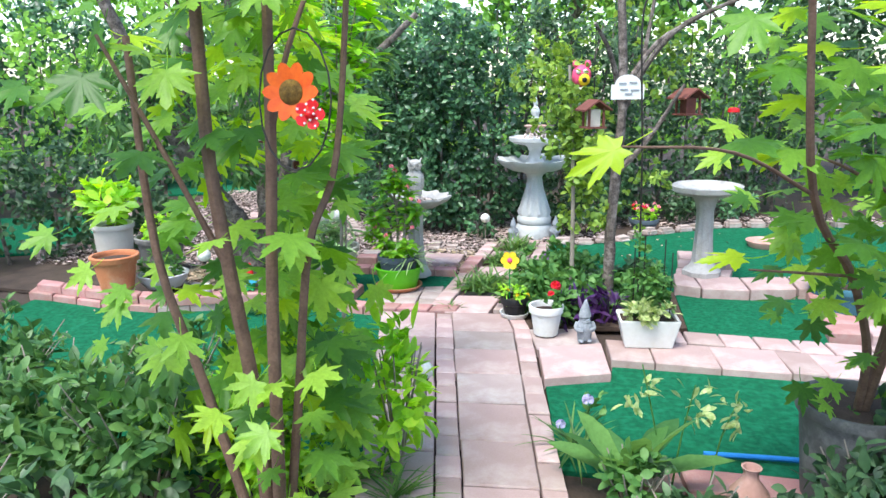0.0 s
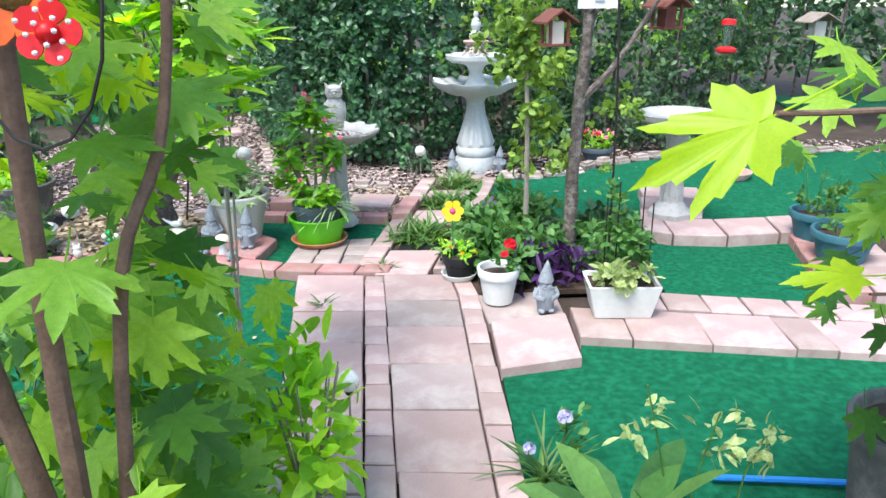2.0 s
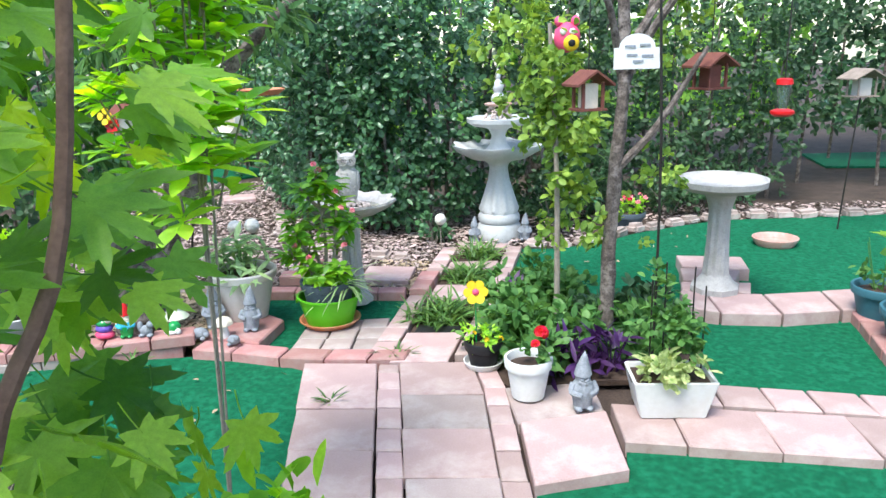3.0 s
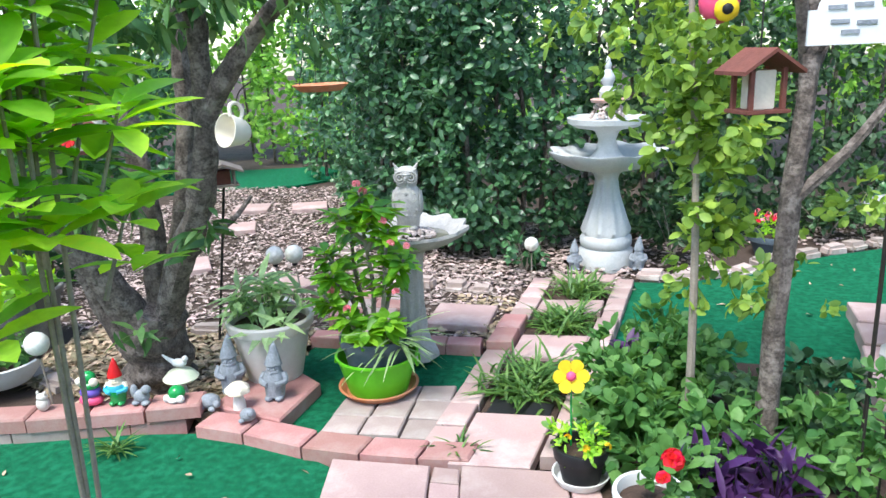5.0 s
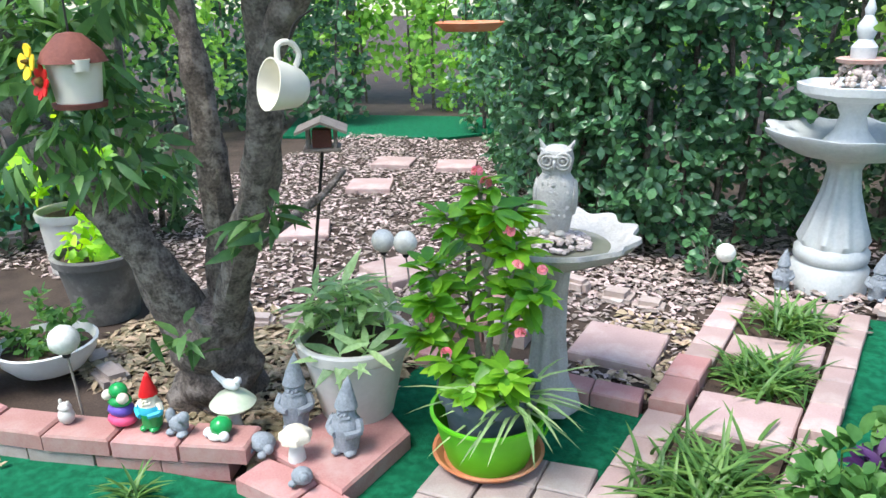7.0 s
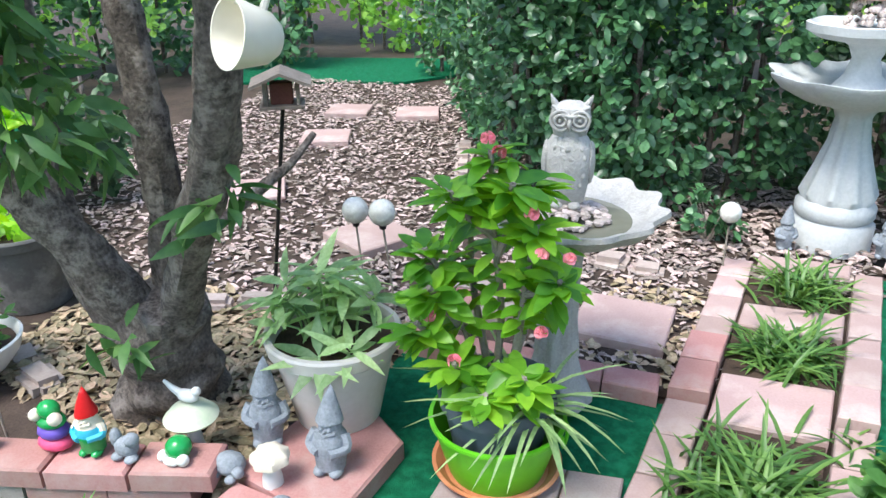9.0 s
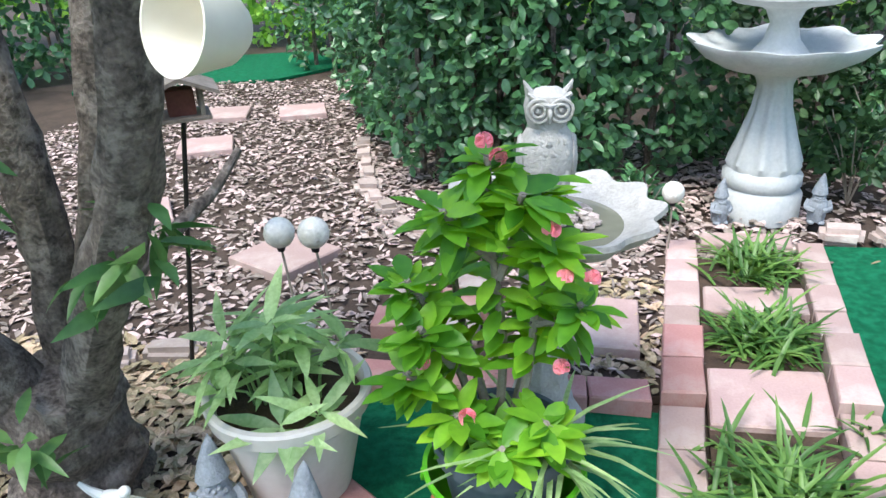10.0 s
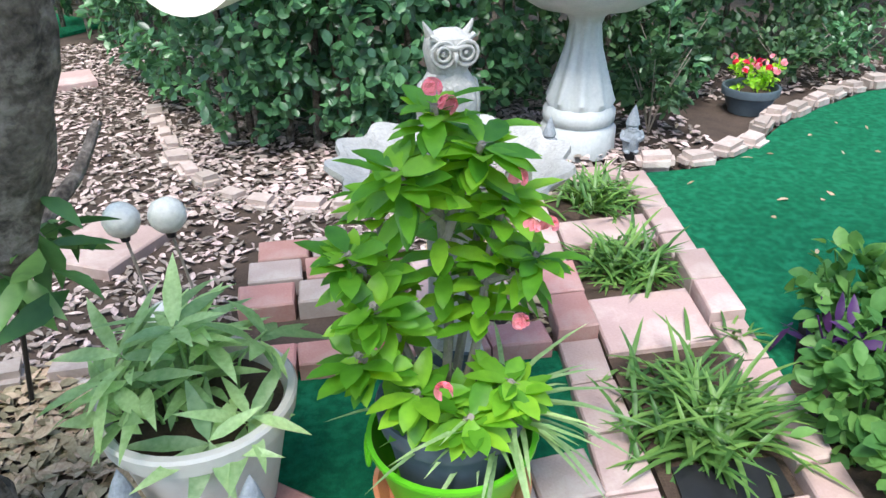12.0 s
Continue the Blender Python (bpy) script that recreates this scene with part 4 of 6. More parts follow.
# ---- fountain ----
ft = thing("fountain", (0.77, 9.05, -0.05), "pale two-tier concrete fountain with scalloped bowl and finial", "fountain")
part("plinth", lathe([(0, 0), (0.21, 0), (0.21, 0.14), (0.185, 0.17), (0.2, 0.19), (0.2, 0.24), (0.175, 0.27)], 40), M_PALE, ft)
part("pedestal", lathe([(0.175, 0.26), (0.185, 0.3), (0.145, 0.42), (0.098, 0.58), (0.082, 0.7), (0.10, 0.74), (0.16, 0.78)], 64, 10, 0.06, {1, 2, 3, 4}), M_PALE, ft)
part("lower_bowl", lathe([(0.13, 0.77), (0.27, 0.795), (0.37, 0.85), (0.425, 0.905), (0.43, 0.925), (0.40, 0.922), (0.36, 0.89), (0.25, 0.85), (0, 0.84)], 128, 9, 0.06, {2, 3, 4, 5}), M_PALE, ft)
part("neck", lathe([(0.15, 0.84), (0.085, 0.92), (0.065, 1.0), (0.09, 1.06), (0.14, 1.09)], 32), M_PALE, ft)
part("upper_bowl", lathe([(0.1, 1.075), (0.24, 1.1), (0.29, 1.13), (0.295, 1.17), (0.28, 1.175), (0.26, 1.15), (0, 1.13)], 48, 8, 0.02, {2, 3, 4}), M_PALE, ft)
bm = bmesh.new()
for k in range(90):
    a, z = R.random() * 6.283, R.random()
    q = 0.13 - 0.05 * z
    ball(bm, (q * math.cos(a), q * math.sin(a), 1.15 + 0.13 * z), R.uniform(0.012, 0.022), 1)
part("pebble_mound", bm, M_ROCK, ft, "mound of mixed brown and white pebbles")
part("tray", lathe([(0, 1.28), (0.12, 1.28), (0.13, 1.3), (0.12, 1.305), (0, 1.3)], 28), M_DISH, ft, "small clay tray")
part("finial", lathe([(0.06, 1.3), (0.065, 1.36), (0.035, 1.4), (0.05, 1.44), (0.05, 1.47), (0.02, 1.52), (0.028, 1.55), (0.008, 1.61), (0, 1.615)], 20), M_PALE, ft, "bluish grey carved finial")


def gnome(at, h, turn, material=M_GNOME, label="weathered grey stone gnome with tall pointed hat", lean=0, hat=None, coat=None):
    """A garden gnome statue in one mesh: boots, coat, beard, arms, nose, pointed hat."""
    bm = lathe([(0, 0.05 * h), (0.15 * h, 0.06 * h), (0.17 * h, 0.2 * h), (0.19 * h, 0.32 * h), (0.17 * h, 0.44 * h), (0.12 * h, 0.5 * h), (0.12 * h, 0.58 * h), (0.145 * h, 0.6 * h), (0.14 * h, 0.63 * h), (0.1 * h, 0.75 * h), (0.05 * h, 0.9 * h), (0, h)], 20)
    for v in bm.verts:
        v.co.x += 0.03 * h * max(0, (v.co.z / h - 0.7) / 0.3) ** 2
    for s in (-1, 1):
        ball(bm, (s * 0.085 * h, -0.07 * h, 0.045 * h), 0.08 * h, 2, (0.9, 1.4, 0.65))
        tube(bm, [(s * 0.15 * h, 0, 0.45 * h), (s * 0.2 * h, -0.06 * h, 0.33 * h), (s * 0.06 * h, -0.17 * h, 0.3 * h)], 0.06 * h, 0.05 * h, 8, 3)
        ball(bm, (s * 0.045 * h, -0.12 * h, 0.545 * h), 0.03 * h, 1)
    ball(bm, (0, -0.1 * h, 0.42 * h), 0.11 * h, 2, (0.95, 0.6, 1.35))
    ball(bm, (0, -0.145 * h, 0.53 * h), 0.028 * h, 1)
    tube(bm, [(-0.1 * h, -0.1 * h, 0.51 * h), (0, -0.15 * h, 0.495 * h), (0.1 * h, -0.1 * h, 0.51 * h)], 0.025 * h, 0.025 * h, 6, 3)
    for v in bm.verts:
        v.co += Vector(noise.noise_vector(v.co * 50 / (h / 0.25))) * 0.012 * h
    ob = link("gnome_statue", bm, material)
    if hat:
        ob.data.materials.append(hat)
        ob.data.materials.append(coat)
        ob.data.materials.append(M_SKIN)
        for p in ob.data.polygons:
            z = p.center.z / h
            p.material_index = 1 if z > 0.6 else 2 if z < 0.28 else 3 if z > 0.4 else 0
    ob.matrix_basis = pose(*at, lean, 0, turn)
    return tagged(ob, label, "statue")


gnome((1.01, 8.86, -0.02), 0.27, -10)
gnome((0.53, 8.83, -0.02), 0.25, 20)
gnome((-1.16, 6.49, 0.035), 0.31, 25, label="weathered grey stone gnome leaning on a cream pot", lean=-6)
gnome((-0.9, 6.43, 0.035), 0.3, 5, label="weathered grey stone gnome standing against a cream pot", lean=-6)
gnome((1.08, 5.42, 0.0), 0.31, 10, label="weathered grey stone gnome standing beside a white pot")

# ---- potted plants by the edging ----
cp = pot("cream_planter", (-1.02, 6.72, 0.035), 0.145, 0.212, 0.33, M_CREAM, "large weathered cream plastic planter on a red slab", "planter", 0.018)
part("band", lathe([(0.194, 0.245), (0.204, 0.25), (0.204, 0.262), (0.197, 0.268)], 40), M_CREAM, cp)
pp = thing("potted_plant", (-1.02, 6.72, 0.33), "bushy plant with long pale green lance leaves", "plant")
pos, way, nrm = [], [], []
bm = bmesh.new()
for k in range(17):
    a, q = R.random() * 6.28, R.random() ** 0.7 * 0.16
    tip = Vector((q * 1.25 * math.cos(a), q * 1.25 * math.sin(a), R.uniform(0.1, 0.3) - q * 0.5))
    tube(bm, [(tip.x * 0.5, tip.y * 0.5, 0), tip * 0.6, tip], 0.005, 0.003, 5, 2)
    rosette(pos, way, nrm, tip, (tip.x * 0.8, tip.y * 0.8, 0.22), 9, 0.1)
tagged(part("stem_cluster", bm, L_GREY, pp), kind="stuff")
leaves("foliage", arr(pos), arr(way), arr(nrm), NR.uniform(0.1, 0.2, len(pos)), NR.uniform(0.026, 0.042, len(pos)), L_GREY, pp, "lance", 0.22)

SP = (-0.43, 6.65)
saucer("clay_saucer", (*SP, 0.004), 0.205, 0.038, M_TERRA, "round orange terracotta saucer on a brick pad")
tub = thing("lime_tub", (*SP, 0.012), "bright lime green plastic tub standing in a clay saucer", "tub")
part("body", lathe([(0, 0), (0.15, 0), (0.154, 0.01), (0.203, 0.185), (0.212, 0.187), (0.212, 0.197), (0.199, 0.197), (0.15, 0.015), (0, 0.012)], 48), M_LIME, tub)
for s in (-1, 1):
    bm = bmesh.new()
    tube(bm, [(s * 0.207, -0.035, 0.185), (s * 0.212, -0.03, 0.145), (s * 0.212, 0.03, 0.145), (s * 0.207, 0.035, 0.185)], 0.006, 0.006, 6, 3)
    part("handle", bm, M_LIME, tub)
pot("slate_pot", (*SP, 0.026), 0.125, 0.171, 0.285, M_SLATEPOT, "dark slate plastic pot nested in a green tub", "pot", 0.014)
eu = thing("crown_of_thorns", (SP[0] - 0.02, SP[1], 0.24), "tall flowering shrub with bright green leaves and pink blooms", "plant")
bm = bmesh.new()
pos, way, nrm, tips = [], [], [], []
for q in ([(0, 0, 0), (0.02, 0.02, 0.3), (0.0, 0.0, 0.55), (-0.01, -0.01, 0.8)], [(0.03, 0, 0), (0.08, -0.02, 0.25), (0.1, -0.02, 0.45), (0.13, -0.05, 0.62)], [(-0.03, 0.02, 0), (-0.08, 0.02, 0.2), (-0.15, 0.0, 0.4), (-0.2, -0.02, 0.5)],
          [(0, -0.03, 0), (-0.05, -0.08, 0.1), (-0.08, -0.12, 0.2)], [(0.02, -0.03, 0), (0.1, -0.1, 0.12), (0.13, -0.13, 0.2)], [(0.02, 0.03, 0), (0.08, 0.1, 0.25), (0.12, 0.14, 0.5)], [(-0.02, 0.03, 0.1), (-0.1, 0.12, 0.35), (-0.12, 0.16, 0.55)],
          [(0.0, 0.0, 0.55), (-0.06, -0.04, 0.62), (-0.1, -0.08, 0.7)], [(0.01, 0, 0.5), (0.07, 0.03, 0.65), (0.1, 0.05, 0.72)], [(-0.05, 0, 0.15), (-0.15, -0.05, 0.22), (-0.2, -0.1, 0.3)], [(0.1, -0.02, 0.4), (0.16, -0.03, 0.42), (0.2, -0.05, 0.47)], [(-0.1, 0, 0.25), (-0.14, -0.06, 0.36), (-0.16, -0.1, 0.42)], [(0.0, 0, 0.6), (0.05, -0.05, 0.68), (0.07, -0.08, 0.74)], [(0.02, 0, 0.05), (0.02, -0.12, 0.1), (0.03, -0.17, 0.15)]):
    tube(bm, q, 0.013, 0.008, 7, 4, 0.1)
    line = smooth_line(q, 4)
    tips.append(line[-1])
    for k, c in enumerate(line):
        for j in range(3):
            v = Vector((R.uniform(-1, 1), R.uniform(-1, 1), R.uniform(-0.2, 0.4))).normalized() * 0.022
            tube(bm, [c, c + v], 0.0022, 0.0003, 3, 1)
        if k > len(line) * 0.35:
            rosette(pos, way, nrm, c, (line[min(k + 1, len(line) - 1)] - line[k - 1]), 5, 0.1)
    rosette(pos, way, nrm, line[-1], (0, 0, 1), 13, 0.1)
tagged(part("stem_cluster", bm, M_TWIG, eu, "thorny grey-brown stems"), kind="stuff")
leaves("foliage", arr(pos), arr(way), arr(nrm), NR.uniform(0.075, 0.125, len(pos)), NR.uniform(0.036, 0.052, len(pos)), L_EUPH, eu, "oval", 0.25)


def bloom(parent, at, r, material, n=9, name="flower"):
    pos, way, nrm = [], [], []
    for k in range(n):
        v = Vector((R.uniform(-1, 1), R.uniform(-1, 1), R.uniform(-0.2, 1))).normalized()
        for j in range(4):
            a = j * 1.57
            s = v.orthogonal().normalized()
            pos.append(Vector(at) + v * r * 0.5)
            way.append((s * math.cos(a) + v.cross(s) * math.sin(a)) + v * 0.3)
            nrm.append(v)
    return leaves(name, arr(pos), arr(way), arr(nrm), r * 0.62, r * 0.7, material, parent, "oval", 0.1)


for c in ((-0.015, -0.02, 0.835), (0.015, -0.02, 0.80), (0.13, -0.12, 0.68), (0.16, -0.12, 0.57), (0.22, -0.06, 0.54), (-0.04, -0.23, 0.28), (-0.16, -0.1, 0.33), (0.16, -0.08, 0.32)):
    bloom(eu, c, 0.024, F_PINK)
sp = thing("spider_plant", (SP[0] + 0.11, SP[1] - 0.04, 0.265), "arching striped spider plant spilling from the pot", "plant")
blades("foliage", (0, 0, 0), 50, 0.3, 0.015, L_GREY, sp, (0.1, 1.0), 0.03, 0.65)

# ---- grass tufts between the bricks ----
for x, y, n, ln in ((0.32, 6.72, 170, 0.24), (0.47, 7.64, 150, 0.2), (0.58, 8.28, 150, 0.22), (0.52, 7.7, 60, 0.18), (0.36, 6.88, 90, 0.2)):
    g = thing("liriope_tuft", (x, y, -0.02), "dense tuft of arching green liriope grass between bricks", "grass", "liriope tufts")
    blades("foliage", (0, 0, 0), n, ln, 0.017, L_BLADE, g, (0.25, 1.3), 0.075, 0.55)
for x, y, n in ((0.66, 7.14, 26), (0.08, 6.12, 24), (-0.22, 5.5, 24), (-1.5, 5.98, 40), (0.1, 3.35, 60), (0.92, 3.9, 60), (-0.02, 3.55, 60)):
    g = thing("grass_tuft", (x, y, -0.02), "small green grass tuft growing from a joint", "grass", "joint weeds")
    blades("foliage", (0, 0, 0), n, 0.13 if n < 50 else 0.25, 0.012, L_BLADE, g, (0.1, 1.2), 0.02, 0.5)
liner = sheet("weed_liner", [(0.14, 6.47), (0.44, 6.47), (0.46, 6.6), (0.17, 6.62)], -0.012, M_BLACKP, "torn black plastic weed liner under the grass", category="liner")

# ---- herb bed ----
for x, y, w, h, n, m, k, nm, lab in ((0.82, 6.25, 0.22, 0.3, 640, L_HERB, "oval", "herb_bush", "leafy green herb bush"), (1.1, 6.75, 0.25, 0.34, 640, L_HERB, "oval", "herb_bush", "leafy green herb bush"), (0.62, 6.05, 0.14, 0.2, 200, L_HERB, "oval", "herb_bush", "low leafy herb bush"),
                                   (1.35, 6.35, 0.22, 0.3, 300, L_DARK, "oval", "herb_bush", "dark leafy herb bush"), (0.9, 5.85, 0.17, 0.28, 260, L_HERB, "oval", "herb_bush", "leafy green herb bush"), (0.98, 7.0, 0.2, 0.34, 380, L_HERB, "oval", "herb_bush", "leafy green herb bush"), (0.72, 6.6, 0.17, 0.32, 340, L_HERB, "oval", "herb_bush", "leafy green herb bush"),
                                   (1.12, 6.05, 0.22, 0.3, 380, L_HERB, "oval", "herb_bush", "leafy green herb bush"), (1.5, 6.1, 0.24, 0.34, 420, L_HERB, "oval", "herb_bush", "leafy green herb bush"), (1.62, 6.45, 0.22, 0.3, 360, L_DARK, "oval", "herb_bush", "dark leafy herb bush"), (1.3, 5.88, 0.14, 0.24, 44, L_PURP, "lance", "purple_heart", "purple-leaved spiderwort plant"), (0.98, 5.84, 0.13, 0.22, 46, L_PURP, "lance", "purple_heart", "purple-leaved spiderwort plant"), (0.86, 6.9, 0.13, 0.22, 40, L_PURP, "lance", "purple_heart", "purple-leaved spiderwort by the brick row"), (1.14, 5.8, 0.12, 0.26, 30, L_PURP, "lance", "purple_heart", "purple-leaved spiderwort plant")):
    b = thing(nm, (x, y, -0.02), lab + " in the bed" if "bed" not in lab and "row" not in lab else lab, "plant", "herb bed")
    bm = bmesh.new()
    for j in range(7):
        a = j * 0.9
        tube(bm, [(0, 0, 0), (w * 0.4 * math.cos(a), w * 0.4 * math.sin(a), h * 0.5), (w * 0.7 * math.cos(a), w * 0.7 * math.sin(a), h * 0.95)], 0.006, 0.003, 5, 2)
    tagged(part("stem_cluster", bm, m, b), kind="stuff")
    big = m is L_PURP
    clump("foliage", (0, 0, h * 0.55), (w, w, h * 0.55), n, 0.13 if big else 0.075, 0.035 if big else 0.05, m, b, k, 0.5, 0.3)

# ---- pots by the gnome ----
wp = pot("white_pot", (0.82, 5.57, 0.0), 0.085, 0.115, 0.215, M_WHITEP, "white plastic pot with a red geranium", "pot", 0.012)
ge = thing("geranium", (0.82, 5.57, 0.17), "small geranium with one bright red bloom", "plant")
clump("foliage", (0.04, -0.02, 0.07), (0.07, 0.06, 0.06), 40, 0.05, 0.04, L_HERB, ge)
bloom(ge, (0.06, -0.06, 0.2), 0.045, F_RED, 16)
bloom(ge, (0.03, -0.09, 0.15), 0.03, F_RED, 8)
saucer("white_saucer", (0.59, 5.94, 0.0), 0.115, 0.04, M_WHITEP, "white plastic saucer under a black pot")
bp = pot("black_pot", (0.59, 5.94, 0.01), 0.075, 0.1, 0.15, M_BLACKP, "small black plastic pot standing in a white saucer")
yb = thing("yellow_bedding_plant", (0.59, 5.94, 0.13), "low bushy plant with small yellow blooms", "plant")
clump("foliage", (0, 0, 0.06), (0.13, 0.12, 0.09), 240, 0.035, 0.016, L_BRIGHT, yb)
for c in ((0.1, -0.06, 0.06), (0.12, 0.0, 0.02), (-0.05, -0.08, 0.1), (0.02, -0.1, 0.07)):
    bloom(yb, c, 0.018, F_YEL, 4)


def spinner(name, at, r, petals, material, disc, label, tilt=80, turn=0, disc_r=0.35, stake=0.0, wide=0.5):
    """A flat painted flower with separate cupped petals and a raised centre."""
    s = thing(name, at, label, "garden ornament")
    s.matrix_basis = pose(*at, tilt, 0, turn)
    for k in range(petals):
        a = 2 * math.pi * k / petals
        bm = bmesh.new()
        outl = [(0.25, 0.3), (0.5, 0.85), (0.75, 1.0), (0.92, 0.6), (1.0, 0.0)]
        up = [(r * u, r * wide * 0.5 * w) for u, w in outl]
        top = [bm.verts.new((x, w, 0.004 + 0.12 * x * x / r)) for x, w in up] + [bm.verts.new((x, -w, 0.004 + 0.12 * x * x / r)) for x, w in up[-2::-1]]
        f = bm.faces.new(top)
        g = bmesh.ops.extrude_face_region(bm, geom=[f])
        for v in g["geom"]:
            if isinstance(v, bmesh.types.BMVert):
                v.co.z -= 0.004
        bmesh.ops.rotate(bm, verts=bm.verts[:], cent=(0, 0, 0), matrix=Matrix.Rotation(a, 3, "Z"))
        bmesh.ops.recalc_face_normals(bm, faces=bm.faces)
        part("petal", bm, material, s)
    part("disc", lathe([(r * disc_r, 0), (r * disc_r, 0.008), (r * disc_r * 0.6, 0.018), (0, 0.022)], 24), disc, s)
    return s


spinner("flower_ornament", (0.55, 5.97, 0.435), 0.072, 6, M_YEL, M_PINK, "yellow plastic flower with pink centre on a stake", 78, 8, 0.27, wide=0.74)
stk = thing("flower_stake", (0.55, 5.985, 0), "thin green wire stake holding the yellow flower", "stake")
bm = bmesh.new()
tube(bm, [(0, 0, 0), (0, 0, 0.42)], 0.004, 0.004, 6, 1)
part("wire", bm, M_GREENP, stk)

pl = thing("white_planter_box", (1.5, 5.4, 0.006), "white plastic rectangular planter with cut-out handles", "planter")
bm = bmesh.new()
lo, hi = [], []
for (a, b), sc in (((0.155, 0.105), 0), ((0.2, 0.135), 0.2)):
    (lo if sc == 0 else hi).extend([(a, b, sc), (-a, b, sc), (-a, -b, sc), (a, -b, sc)])
vl, vh = [bm.verts.new(q) for q in lo], [bm.verts.new(q) for q in hi]
vi = [bm.verts.new((q[0] * 0.93, q[1] * 0.91, 0.2)) for q in hi]
vb = [bm.verts.new((q[0] * 0.9, q[1] * 0.88, 0.02)) for q in lo]
bm.faces.new(vl[::-1])
bm.faces.new(vb)
for k in range(4):
    j = (k + 1) % 4
    bm.faces.new((vl[k], vl[j], vh[j], vh[k]))
    bm.faces.new((vh[k], vh[j], vi[j], vi[k]))
    bm.faces.new((vi[k], vi[j], vb[j], vb[k]))
bmesh.ops.recalc_face_normals(bm, faces=bm.faces)
bmesh.ops.bevel(bm, geom=bm.edges[:], offset=0.006, segments=2, affect="EDGES")
part("body", bm, M_WHITEP, pl)
for s in (-1, 1):
    bm = box(bmesh.new(), s * 0.188 - 0.005, -0.045, 0.155, s * 0.188 + 0.012, 0.045, 0.178, 0.004)
    part("handle", bm, M_BLACKP, pl, "dark cut-out handle slot")
part("soil", box(bmesh.new(), -0.178, -0.115, 0.15, 0.178, 0.115, 0.172), M_SOIL, pl)
vp = thing("variegated_vine", (1.5, 5.4, 0.17), "leafy vine climbing black stakes with cream leaves below", "plant")
clump("foliage", (0.0, 0.03, 0.22), (0.2, 0.14, 0.34), 560, 0.055, 0.032, L_HERB, vp, "oval", 0.3, 0.2)
clump("cream_foliage", (-0.02, -0.08, 0.07), (0.19, 0.08, 0.11), 150, 0.065, 0.04, L_VARIEG, vp, "oval", 0.4, 0.2)
for x, y, h in ((-0.1, 0.02, 0.55), (-0.03, 0.05, 0.6), (0.1, 0.03, 0.58), (0.14, -0.02, 0.5)):
    st = thing("plant_stake", (1.5 + x, 5.4 + y, 0.15), "thin black plant stake in the white planter", "stake", "plant stakes")
    part("rod", tube(bmesh.new(), [(0, 0, 0), (0, 0, h)], 0.004, 0.004, 6, 1), M_IRON, st)
hk = thing("shepherd_hook", (1.46, 5.62, 0), "tall thin black iron shepherd hook", "hook")
part("rod", tube(bmesh.new(), [(0, 0, -0.02), (-0.01, -0.06, 0.6), (-0.03, -0.1, 1.3), (-0.07, -0.12, 2.1), (-0.02, -0.12, 2.3), (0.1, -0.12, 2.34), (0.16, -0.12, 2.2)], 0.007, 0.006, 8), M_IRON, hk)

# ---- right-hand birdbath, dish and teal pots ----
rb = thing("birdbath", (2.24, 7.1, 0.05), "pale round concrete birdbath on a fluted pedestal", "birdbath", "birdbaths")
part("base", lathe([(0, 0), (0.17, 0), (0.17, 0.04), (0.13, 0.07), (0.09, 0.13)], 8), M_CONC, rb)
part("pedestal", lathe([(0.09, 0.12), (0.075, 0.36), (0.072, 0.58), (0.1, 0.68), (0.15, 0.72)], 48, 10, 0.06, {0, 1, 2}), M_CONC, rb)
part("bowl", lathe([(0.12, 0.71), (0.24, 0.725), (0.3, 0.76), (0.305, 0.8), (0.285, 0.81), (0.265, 0.785), (0.18, 0.755), (0, 0.75)], 48, 8, 0.015, {2, 3}), M_CONC, rb)
saucer("clay_dish", (3.26, 8.65, -0.044), 0.2, 0.07, M_DISH, "wide faded pink clay dish lying on the turf")
for x, y, r in ((3.14, 6.62, 0.17), (3.12, 6.18, 0.19)):
    pot("teal_pot", (x, y, 0.03), r * 0.75, r, 0.2, M_TEALPOT, "dark teal plastic pot with leggy seedlings", "pot", 0.015, "teal pots")
    q = thing("seedling_plant", (x, y, 0.2), "leggy green seedlings in a teal pot", "plant", "seedlings")
    bm = bmesh.new()
    for k in range(6):
        a = k * 1.05
        tube(bm, [(0.05 * math.cos(a), 0.05 * math.sin(a), 0), (0.1 * math.cos(a), 0.1 * math.sin(a), 0.18), (0.13 * math.cos(a), 0.13 * math.sin(a), 0.32)], 0.004, 0.002, 5, 2)
    tagged(part("stem_cluster", bm, L_HERB, q), kind="stuff")
    clump("foliage", (0, 0, 0.16), (r, r, 0.18), 150, 0.055, 0.03, L_HERB, q)
pot("dark_green_pot", (2.1, 9.5, -0.07), 0.12, 0.17, 0.17, M_SLATEPOT, "dark pot of pink petunias on the turf")
pe = thing("petunias", (2.1, 9.5, 0.07), "mound of hot pink petunias", "plant")
clump("foliage", (0, 0, 0.08), (0.2, 0.18, 0.1), 260, 0.05, 0.025, L_BRIGHT, pe)
for k in range(16):
    a = k * 2.4
    bloom(pe, (0.18 * (k / 16) ** 0.5 * math.cos(a), 0.16 * (k / 16) ** 0.5 * math.sin(a) - 0.03, 0.17 + 0.03 * math.sin(k)), 0.028, F_RED if k % 3 == 0 else F_PINK, 4)


